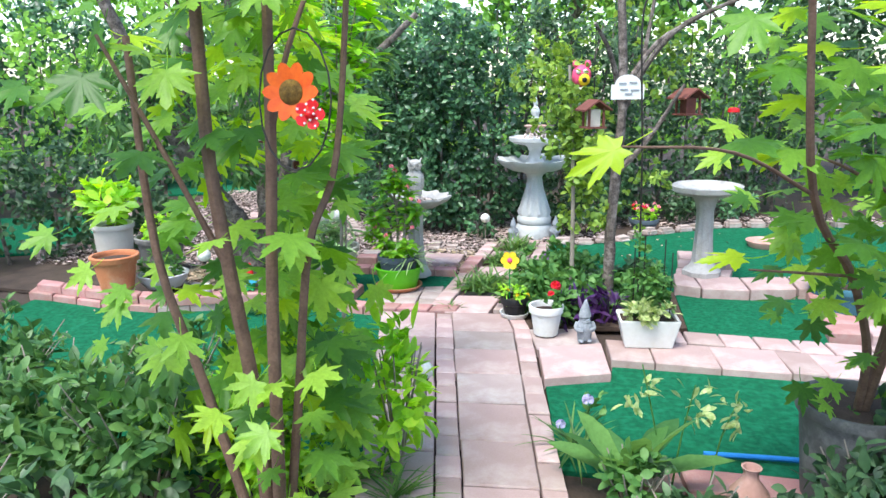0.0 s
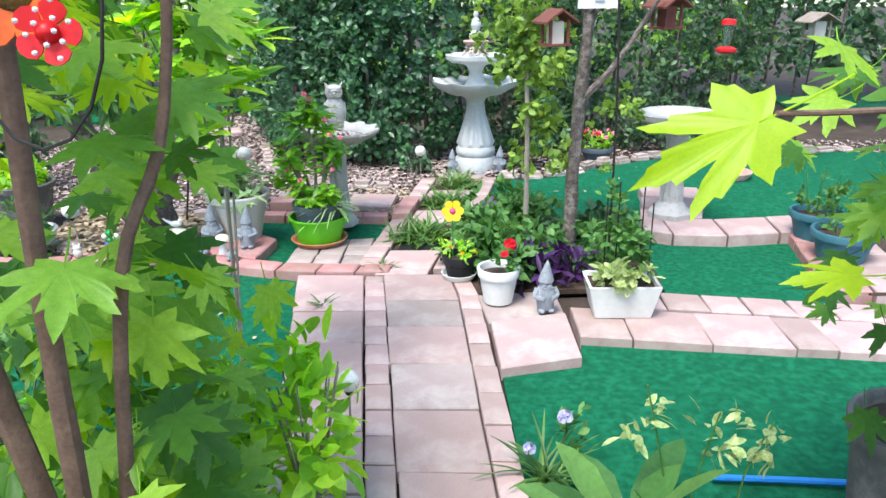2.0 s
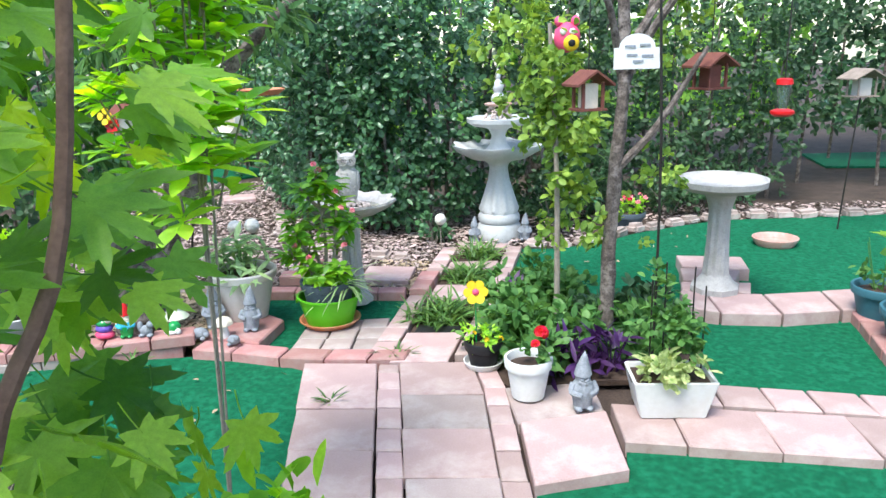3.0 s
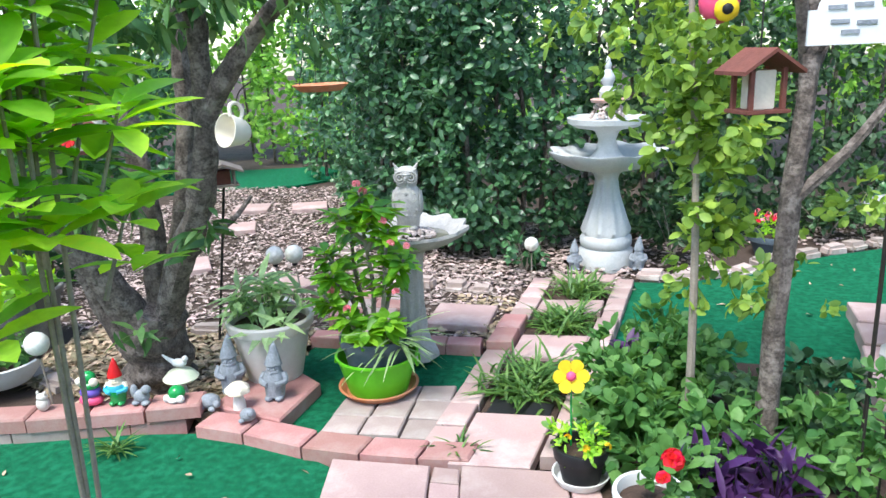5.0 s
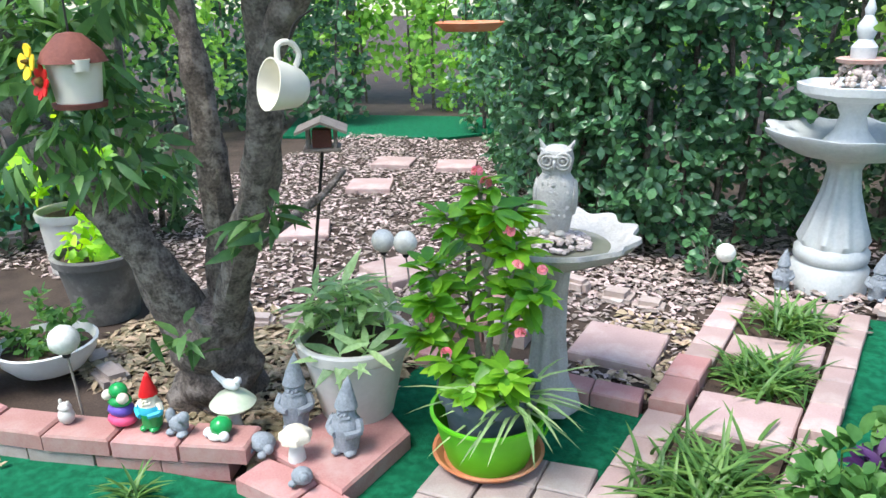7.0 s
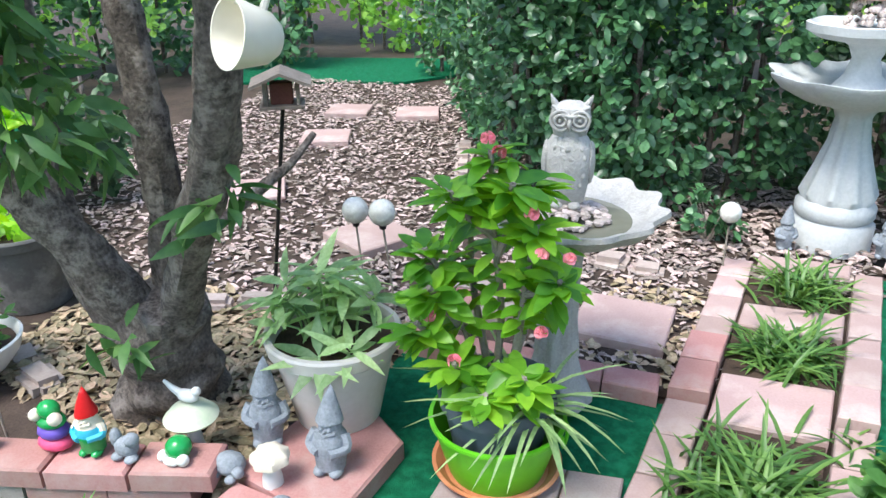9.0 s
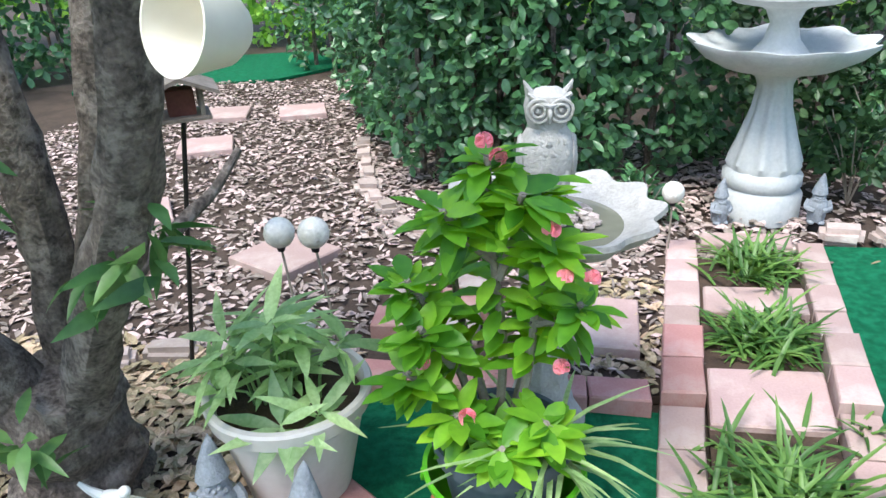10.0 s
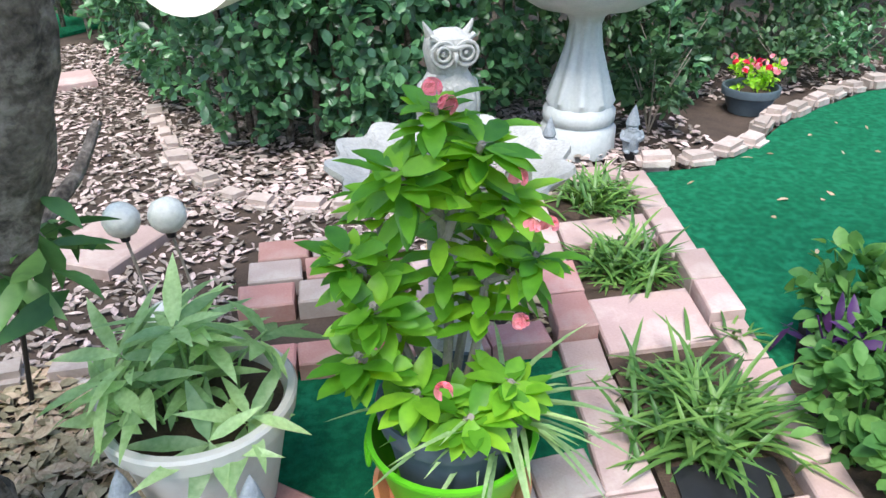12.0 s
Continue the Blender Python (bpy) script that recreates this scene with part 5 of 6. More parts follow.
def globe(at, h, r, lean=(0, 0), label="crackled glass solar globe light on a thin stake"):
    g = thing("solar_globe_light", at, label, "garden light", "solar globe lights")
    top = Vector((lean[0], lean[1], h))
    part("stake", tube(bmesh.new(), [(0, 0, -0.03), top * 0.5, top - Vector((0, 0, r))], 0.005, 0.005, 7, 2), M_TWIG, g)
    part("collar", lathe([(0, h - r * 1.25), (0.014, h - r * 1.25), (0.018, h - r * 0.85), (0, h - r * 0.85)], 14, off=(lean[0], lean[1], 0)), M_BLACKP, g)
    bm = ball(bmesh.new(), top, r, 3)
    for v in bm.verts:
        v.co += Vector(noise.noise_vector(v.co * 60)) * r * 0.05
    part("globe", bm, M_GLOBE, g)
    return g


globe((0.23, 8.46, 0), 0.285, 0.052)
globe((-1.25, 7.44, 0), 0.465, 0.058, (-0.06, 0.06))
globe((-1.09, 7.4, 0), 0.49, 0.058, (-0.07, 0.05))
globe((-1.19, 7.28, 0), 0.22, 0.06)
globe((-1.96, 6.2, 0), 0.39, 0.058, (-0.03, 0))
globe((0.15, 4.08, 0), 0.31, 0.045, label="crackled glass solar globe light on a dark post")

# ---- figures along the edging ----
def lumps(name, at, items, label, category="figurine", turn=0):
    """A small painted figure in one mesh, from rounded lumps with their paints."""
    me_bm = bmesh.new()
    mats, idx = [], []
    for c, r, sq, m in items:
        before = len(me_bm.faces)
        ball(me_bm, c, r, 2, sq)
        if m not in mats:
            mats.append(m)
        idx += [mats.index(m)] * (len(me_bm.faces) - before)
    me_bm.faces.ensure_lookup_table()
    for f, k in zip(me_bm.faces, idx):
        f.material_index = k
    ob = link(name, me_bm, mats[0])
    for m in mats[1:]:
        ob.data.materials.append(m)
    ob.matrix_basis = pose(*at, 0, 0, turn)
    return tagged(ob, label, category)


Z = 0.085
lumps("frog_figurine", (-1.745, 6.2, Z), [((0, 0, 0.025), 0.06, (1.05, 0.8, 0.5), M_PINK), ((0, 0, 0.065), 0.055, (1, 0.8, 0.55), M_PURPLE), ((0, 0, 0.1), 0.05, (1, 0.8, 0.5), M_GREENP), ((0, 0, 0.14), 0.036, (1.05, 0.9, 0.9), M_GREENP), ((-0.035, -0.02, 0.125), 0.022, (1, 1, 1), M_SKIN), ((0.04, -0.02, 0.125), 0.022, (1, 1, 1), M_SKIN)], "green glazed frog figurine in purple and pink clothes on the edging")
gnome((-1.615, 6.22, Z), 0.24, 10, M_CYAN, "small painted gnome with bright red hat on the edging", 0, M_RED, M_GREENP)
lumps("squirrel_figurine", (-1.5, 6.235, Z), [((0, 0, 0.035), 0.035, (1.2, 0.9, 1), M_GNOME), ((0.035, -0.01, 0.075), 0.024, (1, 1, 1), M_GNOME), ((-0.035, 0, 0.06), 0.024, (0.8, 0.8, 1.5), M_GNOME), ((-0.02, -0.02, 0.01), 0.016, (1.3, 1.5, 0.7), M_GNOME), ((0.03, -0.02, 0.01), 0.016, (1.3, 1.5, 0.7), M_GNOME)], "small grey stone animal figurine on the edging")
lumps("turtle_figurine", (-1.34, 6.28, Z), [((0, 0, 0.04), 0.042, (1, 1, 0.9), M_GREENP), ((-0.035, -0.03, 0.02), 0.02, (1, 1, 1), M_WHITEP), ((0.035, -0.03, 0.02), 0.02, (1, 1, 1), M_WHITEP), ((0, -0.04, 0.015), 0.018, (1.6, 1, 0.7), M_WHITEP)], "green glass-shelled turtle figurine with white feet")
lumps("stone_turtle", (-1.2, 6.33, 0.03), [((0, 0, 0.03), 0.05, (1.1, 0.9, 0.75), M_GNOME), ((0.05, -0.03, 0.03), 0.02, (1, 1, 1), M_GNOME), ((-0.03, -0.04, 0.01), 0.018, (1, 1, 0.7), M_GNOME), ((0.03, -0.045, 0.01), 0.018, (1, 1, 0.7), M_GNOME)], "small dark grey stone turtle beside the slab")
lumps("stone_turtle", (-0.95, 6.22, 0.03), [((0, 0, 0.028), 0.04, (1, 0.9, 0.8), M_GNOME), ((0.03, -0.03, 0.05), 0.018, (1, 1, 1), M_GNOME), ((-0.02, -0.03, 0.01), 0.016, (1, 1, 0.7), M_GNOME)], "small dark grey stone turtle beside the gnomes")
lumps("owl_figurine", (-1.95, 6.12, Z), [((0, 0, 0.03), 0.033, (1, 0.9, 1.1), M_CREAM), ((0, 0, 0.065), 0.026, (1.1, 0.9, 0.8), M_CREAM), ((-0.02, 0, 0.085), 0.009, (0.8, 0.8, 1.5), M_CREAM), ((0.02, 0, 0.085), 0.009, (0.8, 0.8, 1.5), M_CREAM)], "small pale owl figurine on the edging")
ms = thing("mushroom_figurine", (-1.04, 6.32, 0.035), "small cream mushroom figurine with flowers on its cap", "figurine")
part("stalk", lathe([(0, 0), (0.032, 0), (0.03, 0.03), (0.02, 0.08), (0.02, 0.1)], 20), M_WHITEP, ms)
part("cap", lathe([(0.02, 0.09), (0.058, 0.088), (0.055, 0.11), (0.03, 0.132), (0, 0.136)], 28, 7, 0.08, {1, 2}), M_SKIN, ms)
tb = thing("toadstool_ornament", (-1.38, 6.4, 0.03), "pale green toadstool with a white bird on top", "figurine")
part("stalk", lathe([(0, 0), (0.03, 0), (0.02, 0.07), (0.018, 0.12)], 18), M_CREAM, tb)
part("cap", lathe([(0.015, 0.115), (0.08, 0.108), (0.088, 0.118), (0.06, 0.15), (0, 0.172)], 32), mat("pale_green_glaze", (0.45, 0.55, 0.38), (0.62, 0.62, 0.5), 0.4, 9, 0.1), tb)
bm = ball(bmesh.new(), (0, 0, 0.195), 0.028, 2, (1.5, 0.8, 0.8))
ball(bm, (0.035, 0, 0.218), 0.016, 2)
tube(bm, [(-0.03, 0, 0.2), (-0.06, 0, 0.215), (-0.085, 0, 0.235)], 0.014, 0.005, 6, 2)
part("bird", bm, M_WHITEP, tb, "small white bird")

# ---- tubs beyond the edging ----
sw = pot("terracotta_pot", (-2.78, 6.2, 0.085), 0.13, 0.18, 0.3, M_TERRA, "large orange terracotta pot on the red curb", "pot", 0.02)
wt = thing("white_trough", (-2.52, 6.5, 0.03), "low white swan-shaped planter trough full of greenery", "planter")
part("body", lathe([(0, 0), (0.15, 0), (0.2, 0.06), (0.22, 0.12), (0.21, 0.125), (0.18, 0.06), (0, 0.05)], 40), M_WHITEP, wt)
part("soil", lathe([(0.19, 0.09), (0, 0.1)], 20), M_SOIL, wt)
q = thing("trough_plant", (-2.52, 6.5, 0.11), "bushy green plant filling a white trough", "plant")
clump("foliage", (0, 0, 0.1), (0.22, 0.18, 0.14), 320, 0.06, 0.028, L_HERB, q)
pot("grey_pot", (-2.84, 7.12, -0.03), 0.16, 0.22, 0.38, M_GREYPOT, "large grey resin pot with leafy greens", "pot", 0.02)
q = thing("leafy_greens", (-2.84, 7.12, 0.32), "bright leafy greens growing in a grey pot", "plant")
clump("foliage", (0, 0, 0.1), (0.18, 0.16, 0.14), 200, 0.09, 0.05, L_BRIGHT, q)
pot("cream_tub", (-3.6, 7.6, -0.03), 0.17, 0.2, 0.4, M_CREAM, "tall cream plastic tub under a hanging plant", "pot", 0.015)
q = thing("tub_plant", (-3.6, 7.6, 0.35), "large-leaved plant in a cream tub", "plant")
clump("foliage", (0, 0, 0.2), (0.3, 0.26, 0.22), 170, 0.15, 0.09, L_BRIGHT, q)
pot("green_bucket", (-1.05, 3.95, -0.04), 0.13, 0.17, 0.27, M_LIME, "bright green plastic bucket half hidden by shrubs", "bucket", 0.01)

# ---- hanging things ----
cup = thing("teacup_feeder", (-0.77, 6.07, 1.395), "ivory teacup hung sideways from the tree as a feeder", "bird feeder")
cup.matrix_basis = pose(-0.77, 6.07, 1.395, 78, 0, -28)
part("cup", lathe([(0, -0.05), (0.035, -0.05), (0.05, -0.03), (0.062, 0.02), (0.068, 0.05), (0.064, 0.05), (0.055, 0.01), (0.03, -0.038), (0, -0.04)], 36), M_CUP, cup)
part("handle", tube(bmesh.new(), [(0, 0.055, 0.03), (0, 0.1, 0.035), (0, 0.11, 0.0), (0, 0.085, -0.025), (0, 0.05, -0.02)], 0.008, 0.008, 8), M_CUP, cup)
part("hook", tube(bmesh.new(), [(0, 0.1, 0.01), (0.01, 0.16, 0.0), (0.04, 0.2, -0.03)], 0.003, 0.003, 6), M_IRON, cup)
fh = thing("birdhouse_pot", (-1.27, 5.86, 1.36), "white hanging birdhouse pot with brown roof and painted flower", "birdhouse")
part("body", lathe([(0, 0), (0.055, 0), (0.068, 0.11), (0.06, 0.11), (0, 0.1)], 28), M_CUP, fh)
part("base", lathe([(0, -0.01), (0.065, -0.01), (0.068, 0.004), (0, 0.006)], 28), M_WOODR, fh)
part("roof", lathe([(0.085, 0.105), (0.07, 0.135), (0.03, 0.175), (0, 0.18)], 20), M_WOODR, fh)
part("spout", lathe([(0.02, 0.085), (0.024, 0.115), (0.018, 0.115), (0.014, 0.085)], 16, off=(0.06, -0.03, 0)), M_CUP, fh)
part("hanger", tube(bmesh.new(), [(0, 0, 0.175), (0, 0, 0.4)], 0.003, 0.003, 6, 1), M_IRON, fh)
spinner("daisy_ornament", (-1.3, 5.785, 1.42), 0.045, 8, M_RED, M_BROWN, "small red metal daisy on the hanging birdhouse", 80, -15, 0.3)
spinner("butterfly_ornament", (-1.33, 5.78, 1.47), 0.045, 4, M_YEL, M_BROWN, "yellow metal butterfly on the hanging birdhouse", 80, -15, 0.15, wide=0.9)
hd = thing("hanging_dish", (-1.42, 8.92, 1.39), "terracotta saucer hung in a wire cradle", "bird feeder")
part("dish", lathe([(0, 0), (0.16, 0), (0.22, 0.05), (0.21, 0.055), (0.15, 0.015), (0, 0.012)], 40), M_TERRA, hd)
for a in (0, 2.09, 4.19):
    part("wire", tube(bmesh.new(), [(0.21 * math.cos(a), 0.21 * math.sin(a), 0.04), (0.12 * math.cos(a), 0.12 * math.sin(a), 0.4), (0, 0, 0.8), (0, 0.1, 1.3)], 0.003, 0.003, 5), M_IRON, hd)


def bird_house(at, w, h, roof_m, wall_m, label, turn=0, pole=None, hang=None):
    b = thing("birdhouse", at, label, "birdhouse", "birdhouses", turn)
    part("floor", box(bmesh.new(), -w * 0.5, -w * 0.45, 0, w * 0.5, w * 0.45, 0.012, 0.002), roof_m, b)
    for x in (-1, 1):
        for y in (-1, 1):
            part("post", box(bmesh.new(), x * w * 0.36 - 0.007, y * w * 0.33 - 0.007, 0.01, x * w * 0.36 + 0.007, y * w * 0.33 + 0.007, h * 0.7), roof_m, b)
    part("box", box(bmesh.new(), -w * 0.25, -w * 0.24, 0.012, w * 0.25, w * 0.24, h * 0.66, 0.003), wall_m, b)
    for s in (-1, 1):
        bm = bmesh.new()
        q = [(0, -w * 0.6, h), (s * w * 0.68, -w * 0.6, h * 0.66), (s * w * 0.68, w * 0.6, h * 0.66), (0, w * 0.6, h)]
        f = bm.faces.new([bm.verts.new(v) for v in q])
        g = bmesh.ops.extrude_face_region(bm, geom=[f])
        for v in g["geom"]:
            if isinstance(v, bmesh.types.BMVert):
                v.co.z -= 0.012
        bmesh.ops.recalc_face_normals(bm, faces=bm.faces)
        part("roof", bm, roof_m, b, smooth=False)
    if pole:
        part("pole", tube(bmesh.new(), [(0, 0, 0.0), pole], 0.008, 0.008, 8, 1), M_IRON, b)
    if hang:
        part("hanger", tube(bmesh.new(), [(0, 0, h), (0, 0, h + hang)], 0.003, 0.003, 5, 1), M_IRON, b)
    return b


bird_house((1.13, 5.82, 1.44), 0.15, 0.2, M_WOODR, M_SKIN, "small brown hanging birdhouse feeder with seed", 20, None, 0.5)
bird_house((1.87, 6.3, 1.5), 0.17, 0.2, M_WOODR, M_WOODR, "dark red wooden hanging bird feeder with slatted roof", 30, None, 0.5)
bird_house((-1.49, 7.3, 0.95), 0.17, 0.14, M_WOODG, M_WOODR, "weathered wooden birdhouse on a thin black rod", 30, (-0.14, 0.06, -1.0))
bird_house((4.14, 9.2, 1.22), 0.24, 0.26, M_WOODG, M_CREAM, "pale birdhouse with grey roof on a black pole", 10, (-0.08, 0.0, -1.28))
pq = thing("white_plaque", (1.345, 5.72, 1.64), "white arched plaque with worn painted lettering on a tree", "sign")
bm = bmesh.new()
q = [(-0.11, 0, 0), (0.11, 0, 0), (0.11, 0, 0.1)] + [(0.085 * math.cos(a), 0, 0.1 + 0.065 * math.sin(a)) for a in [k * math.pi / 10 for k in range(11)]] + [(-0.11, 0, 0.1)]
f = bm.faces.new([bm.verts.new(v) for v in q])
g = bmesh.ops.extrude_face_region(bm, geom=[f])
for v in g["geom"]:
    if isinstance(v, bmesh.types.BMVert):
        v.co.y += 0.015
bmesh.ops.recalc_face_normals(bm, faces=bm.faces)
part("board", bm, M_WHITEP, pq, smooth=False)
for x0, x1, z in ((-0.06, -0.01, 0.1), (0.01, 0.06, 0.105), (-0.05, 0.0, 0.06), (0.02, 0.075, 0.055), (-0.02, 0.03, 0.03)):
    part("lettering", box(bmesh.new(), x0, -0.004, z, x1, 0.0, z + 0.012), M_GNOME, pq)
hf = thing("hummingbird_feeder", (2.05, 5.72, 1.4), "red and clear glass hummingbird feeder hanging from a branch", "bird feeder")
part("tray", lathe([(0, 0), (0.04, 0), (0.055, 0.012), (0.055, 0.025), (0.03, 0.035), (0, 0.035)], 28), M_RED, hf)
part("bottle", lathe([(0.02, 0.035), (0.022, 0.06), (0.036, 0.13), (0.036, 0.15), (0.03, 0.15), (0.018, 0.06), (0.016, 0.035)], 24), M_CLEAR, hf)
part("cap", lathe([(0.04, 0.15), (0.036, 0.175), (0.02, 0.18), (0, 0.18)], 24), M_RED, hf)
part("hanger", tube(bmesh.new(), [(0, 0, 0.18), (0, 0, 0.9)], 0.003, 0.003, 5, 1), M_IRON, hf)
lumps("pink_ornament", (1.07, 6.25, 1.8), [((0, 0, 0), 0.075, (1, 0.6, 1.1), M_PINK), ((-0.045, 0, 0.085), 0.025, (1, 1, 1.2), M_PINK), ((0.045, 0, 0.085), 0.025, (1, 1, 1.2), M_PINK), ((0.02, -0.04, -0.03), 0.045, (1, 0.5, 1), M_YEL), ((0.02, -0.06, -0.03), 0.02, (1, 0.6, 1), M_BLACKP), ((-0.025, -0.04, 0.03), 0.018, (1, 0.6, 1), M_WHITEP), ((0.025, -0.04, 0.03), 0.018, (1, 0.6, 1), M_WHITEP)], "bright pink painted hanging owl ornament with yellow flower", "ornament")


# ---- foreground maples ----
YOUNG_SHAPE = maple_leaf_mesh("young_maple_leaf", 5)
MAPLE = [maple_leaf_mesh("maple_leaf_a", 1), maple_leaf_mesh("maple_leaf_b", 2), maple_leaf_mesh("maple_leaf_c", 3)]
for v in YOUNG_SHAPE.vertices:
    v.co.x *= 0.62
for me in MAPLE:
    me.materials.append(L_MAPLE)
YOUNG = YOUNG_SHAPE
YOUNG.materials.append(L_LIMELEAF)


def put_leaf(parent, at, size, tip, face, me=None):
    """One leaf at a point, with its tip direction and the way its upper side faces."""
    y = Vector(tip).normalized()
    z = Vector(face)
    z = (z - y * z.dot(y)).normalized()
    x = y.cross(z)
    ob = new("leaf", me or R.choice(MAPLE))
    ob.parent = parent
    ob.matrix_basis = Matrix.Translation(at) @ Matrix((x, y, z)).transposed().to_4x4() @ Matrix.Diagonal((size, size, size, 1))
    return ob


lm = thing("maple_tree", (-0.24, 2.78, -0.05), "young multi-stem maple with lobed green leaves", "tree", "maples")
for q, a, b in (([(0, 0, 0), (-0.02, 0, 0.7), (-0.06, -0.05, 1.25), (-0.1, -0.05, 1.7), (-0.12, 0, 2.5)], 0.03, 0.018), ([(0.02, 0, 0), (0.05, -0.02, 0.6), (0.08, -0.05, 1.2), (0.12, -0.08, 1.7), (0.14, -0.05, 2.6)], 0.026, 0.015),
                ([(0.04, 0.02, 0.1), (0.12, 0.04, 0.8), (0.17, 0.08, 1.3), (0.25, 0.2, 1.6), (0.3, 0.3, 2.3)], 0.018, 0.01), ([(-0.05, 0, 0.2), (-0.2, 0.0, 0.8), (-0.32, -0.02, 1.3), (-0.36, 0, 2.0)], 0.02, 0.012),
                ([(0.12, -0.08, 1.7), (0.18, -0.05, 1.95), (0.3, 0.05, 2.3)], 0.012, 0.006), ([(-0.06, -0.05, 1.25), (-0.2, -0.1, 1.6), (-0.4, -0.1, 2.0)], 0.012, 0.006)):
    part("stem", tube(bmesh.new(), q, a, b, 9, 5, 0.12), M_MBARK, lm)
made = 0
while made < 290:
    a, r = R.random() * 6.283, 0.1 + 0.85 * R.random()
    z = R.choice((R.uniform(0.3, 1.0), R.uniform(0.3, 1.0), R.uniform(1.6, 2.5), R.uniform(0.3, 2.4)))
    p = (r * math.cos(a), r * math.sin(a) * 0.8 + 0.25, z)
    w = (p[0] - 0.24, p[1] + 2.78, z)
    if w[0] > 0.0 and z < 2.1 or w[0] > 0.16 or w[1] < 2.25 or (z < 1.0 and w[1] < 3.1 and w[0] < -0.2) or (z > 1.5 and z < 2.05 and w[0] > -0.3 and w[1] < 2.8):
        continue
    put_leaf(lm, p, R.uniform(0.1, 0.165), (math.cos(a) + R.uniform(-0.6, 0.6), math.sin(a) * 0.6 - 0.3 + R.uniform(-0.6, 0.6), R.uniform(-0.7, 0.15)), (R.uniform(-0.4, 0.4), -0.45 + R.uniform(-0.3, 0.3), 0.9))
    made += 1
made = 0
while made < 85:
    w = (R.uniform(-0.72, -0.04), R.uniform(2.9, 3.7), R.choice((R.uniform(0.45, 1.15), R.uniform(0.45, 1.9))))
    put_leaf(lm, (w[0] + 0.24, w[1] - 2.78, w[2] + 0.05), R.uniform(0.13, 0.19), (0.7 + R.uniform(-0.8, 0.4), R.uniform(-0.9, 0.3), R.uniform(-0.6, 0.05)), (R.uniform(-0.3, 0.3), -0.35, 0.95), YOUNG if made % 6 == 0 else None)
    made += 1
made = 0
while made < 60:
    w = (R.uniform(-0.75, -0.08), R.uniform(2.95, 3.8), R.uniform(1.5, 2.35))
    put_leaf(lm, (w[0] + 0.24, w[1] - 2.78, w[2] + 0.05), R.uniform(0.1, 0.15), (0.6 + R.uniform(-0.8, 0.4), R.uniform(-0.9, 0.3), R.uniform(-0.6, 0.05)), (R.uniform(-0.4, 0.4), -0.3, 0.95), YOUNG)
    made += 1
rm = pot("grey_bucket", (2.07, 3.55, -0.05), 0.18, 0.23, 0.5, M_GREYPOT, "large grey resin bucket holding a maple", "bucket", 0.015)
rt = thing("maple_tree", (2.07, 3.55, 0.38), "young maple with arching branches and lime green leaves", "tree", "maples")
for q, a, b in (([(0, 0, 0), (-0.06, -0.15, 0.35), (-0.3, -0.5, 0.75), (-0.62, -0.95, 1.1), (-0.75, -1.15, 1.7)], 0.02, 0.009), ([(0.02, 0, 0), (0.0, -0.2, 0.5), (-0.15, -0.5, 1.0), (-0.3, -0.7, 1.6), (-0.35, -0.8, 2.3)], 0.022, 0.011),
                ([(0.02, 0.02, 0), (0.05, -0.1, 0.6), (0.02, -0.3, 1.2), (-0.02, -0.4, 2.1)], 0.018, 0.009), ([(-0.62, -0.95, 1.1), (-0.9, -1.18, 1.24), (-1.19, -1.32, 1.27)], 0.006, 0.003), ([(-0.15, -0.5, 1.0), (-0.45, -0.7, 1.15), (-0.62, -0.8, 1.2)], 0.007, 0.003),
                ([(-0.3, -0.5, 0.75), (-0.55, -0.65, 0.8), (-0.7, -0.7, 0.82)], 0.006, 0.003)):
    part("stem", tube(bmesh.new(), q, a, b, 8, 5, 0.12), M_MBARK, rt)
made = 0
while made < 240:
    t = R.random()
    p = (-0.65 * t + R.uniform(-0.35, 0.6), -0.95 * t + R.uniform(-0.3, 0.4), 0.3 + 1.4 * t ** 0.8 + R.uniform(-0.35, 0.6))
    w = (p[0] + 2.07, p[1] + 3.55, p[2] + 0.42)
    if w[0] < 1.12 + max(0, 2.7 - w[1]) * 0.3 or w[1] < 2.25:
        continue
    put_leaf(rt, p, R.uniform(0.09, 0.15), (-0.8 + R.uniform(-0.6, 0.9), -0.4 + R.uniform(-0.6, 0.6), R.uniform(-0.6, 0.1)), (R.uniform(-0.4, 0.4), -0.35 + R.uniform(-0.3, 0.3), 0.9))
    made += 1
put_leaf(rt, (-1.19, -1.32, 1.27), 0.15, (-0.9, -0.1, -0.42), (0.15, -0.8, 0.65), YOUNG)
for q in ((-0.62, -0.82, 1.36), (-0.5, -0.7, 1.5), (-0.72, -0.7, 0.86), (-0.66, -0.85, 1.2), (-0.4, -0.9, 1.6), (-0.58, -0.6, 1.62)):
    put_leaf(rt, q, 0.15, (-0.9, R.uniform(-0.5, 0.2), R.uniform(-0.4, 0.1)), (0, -0.4, 0.9), YOUNG)

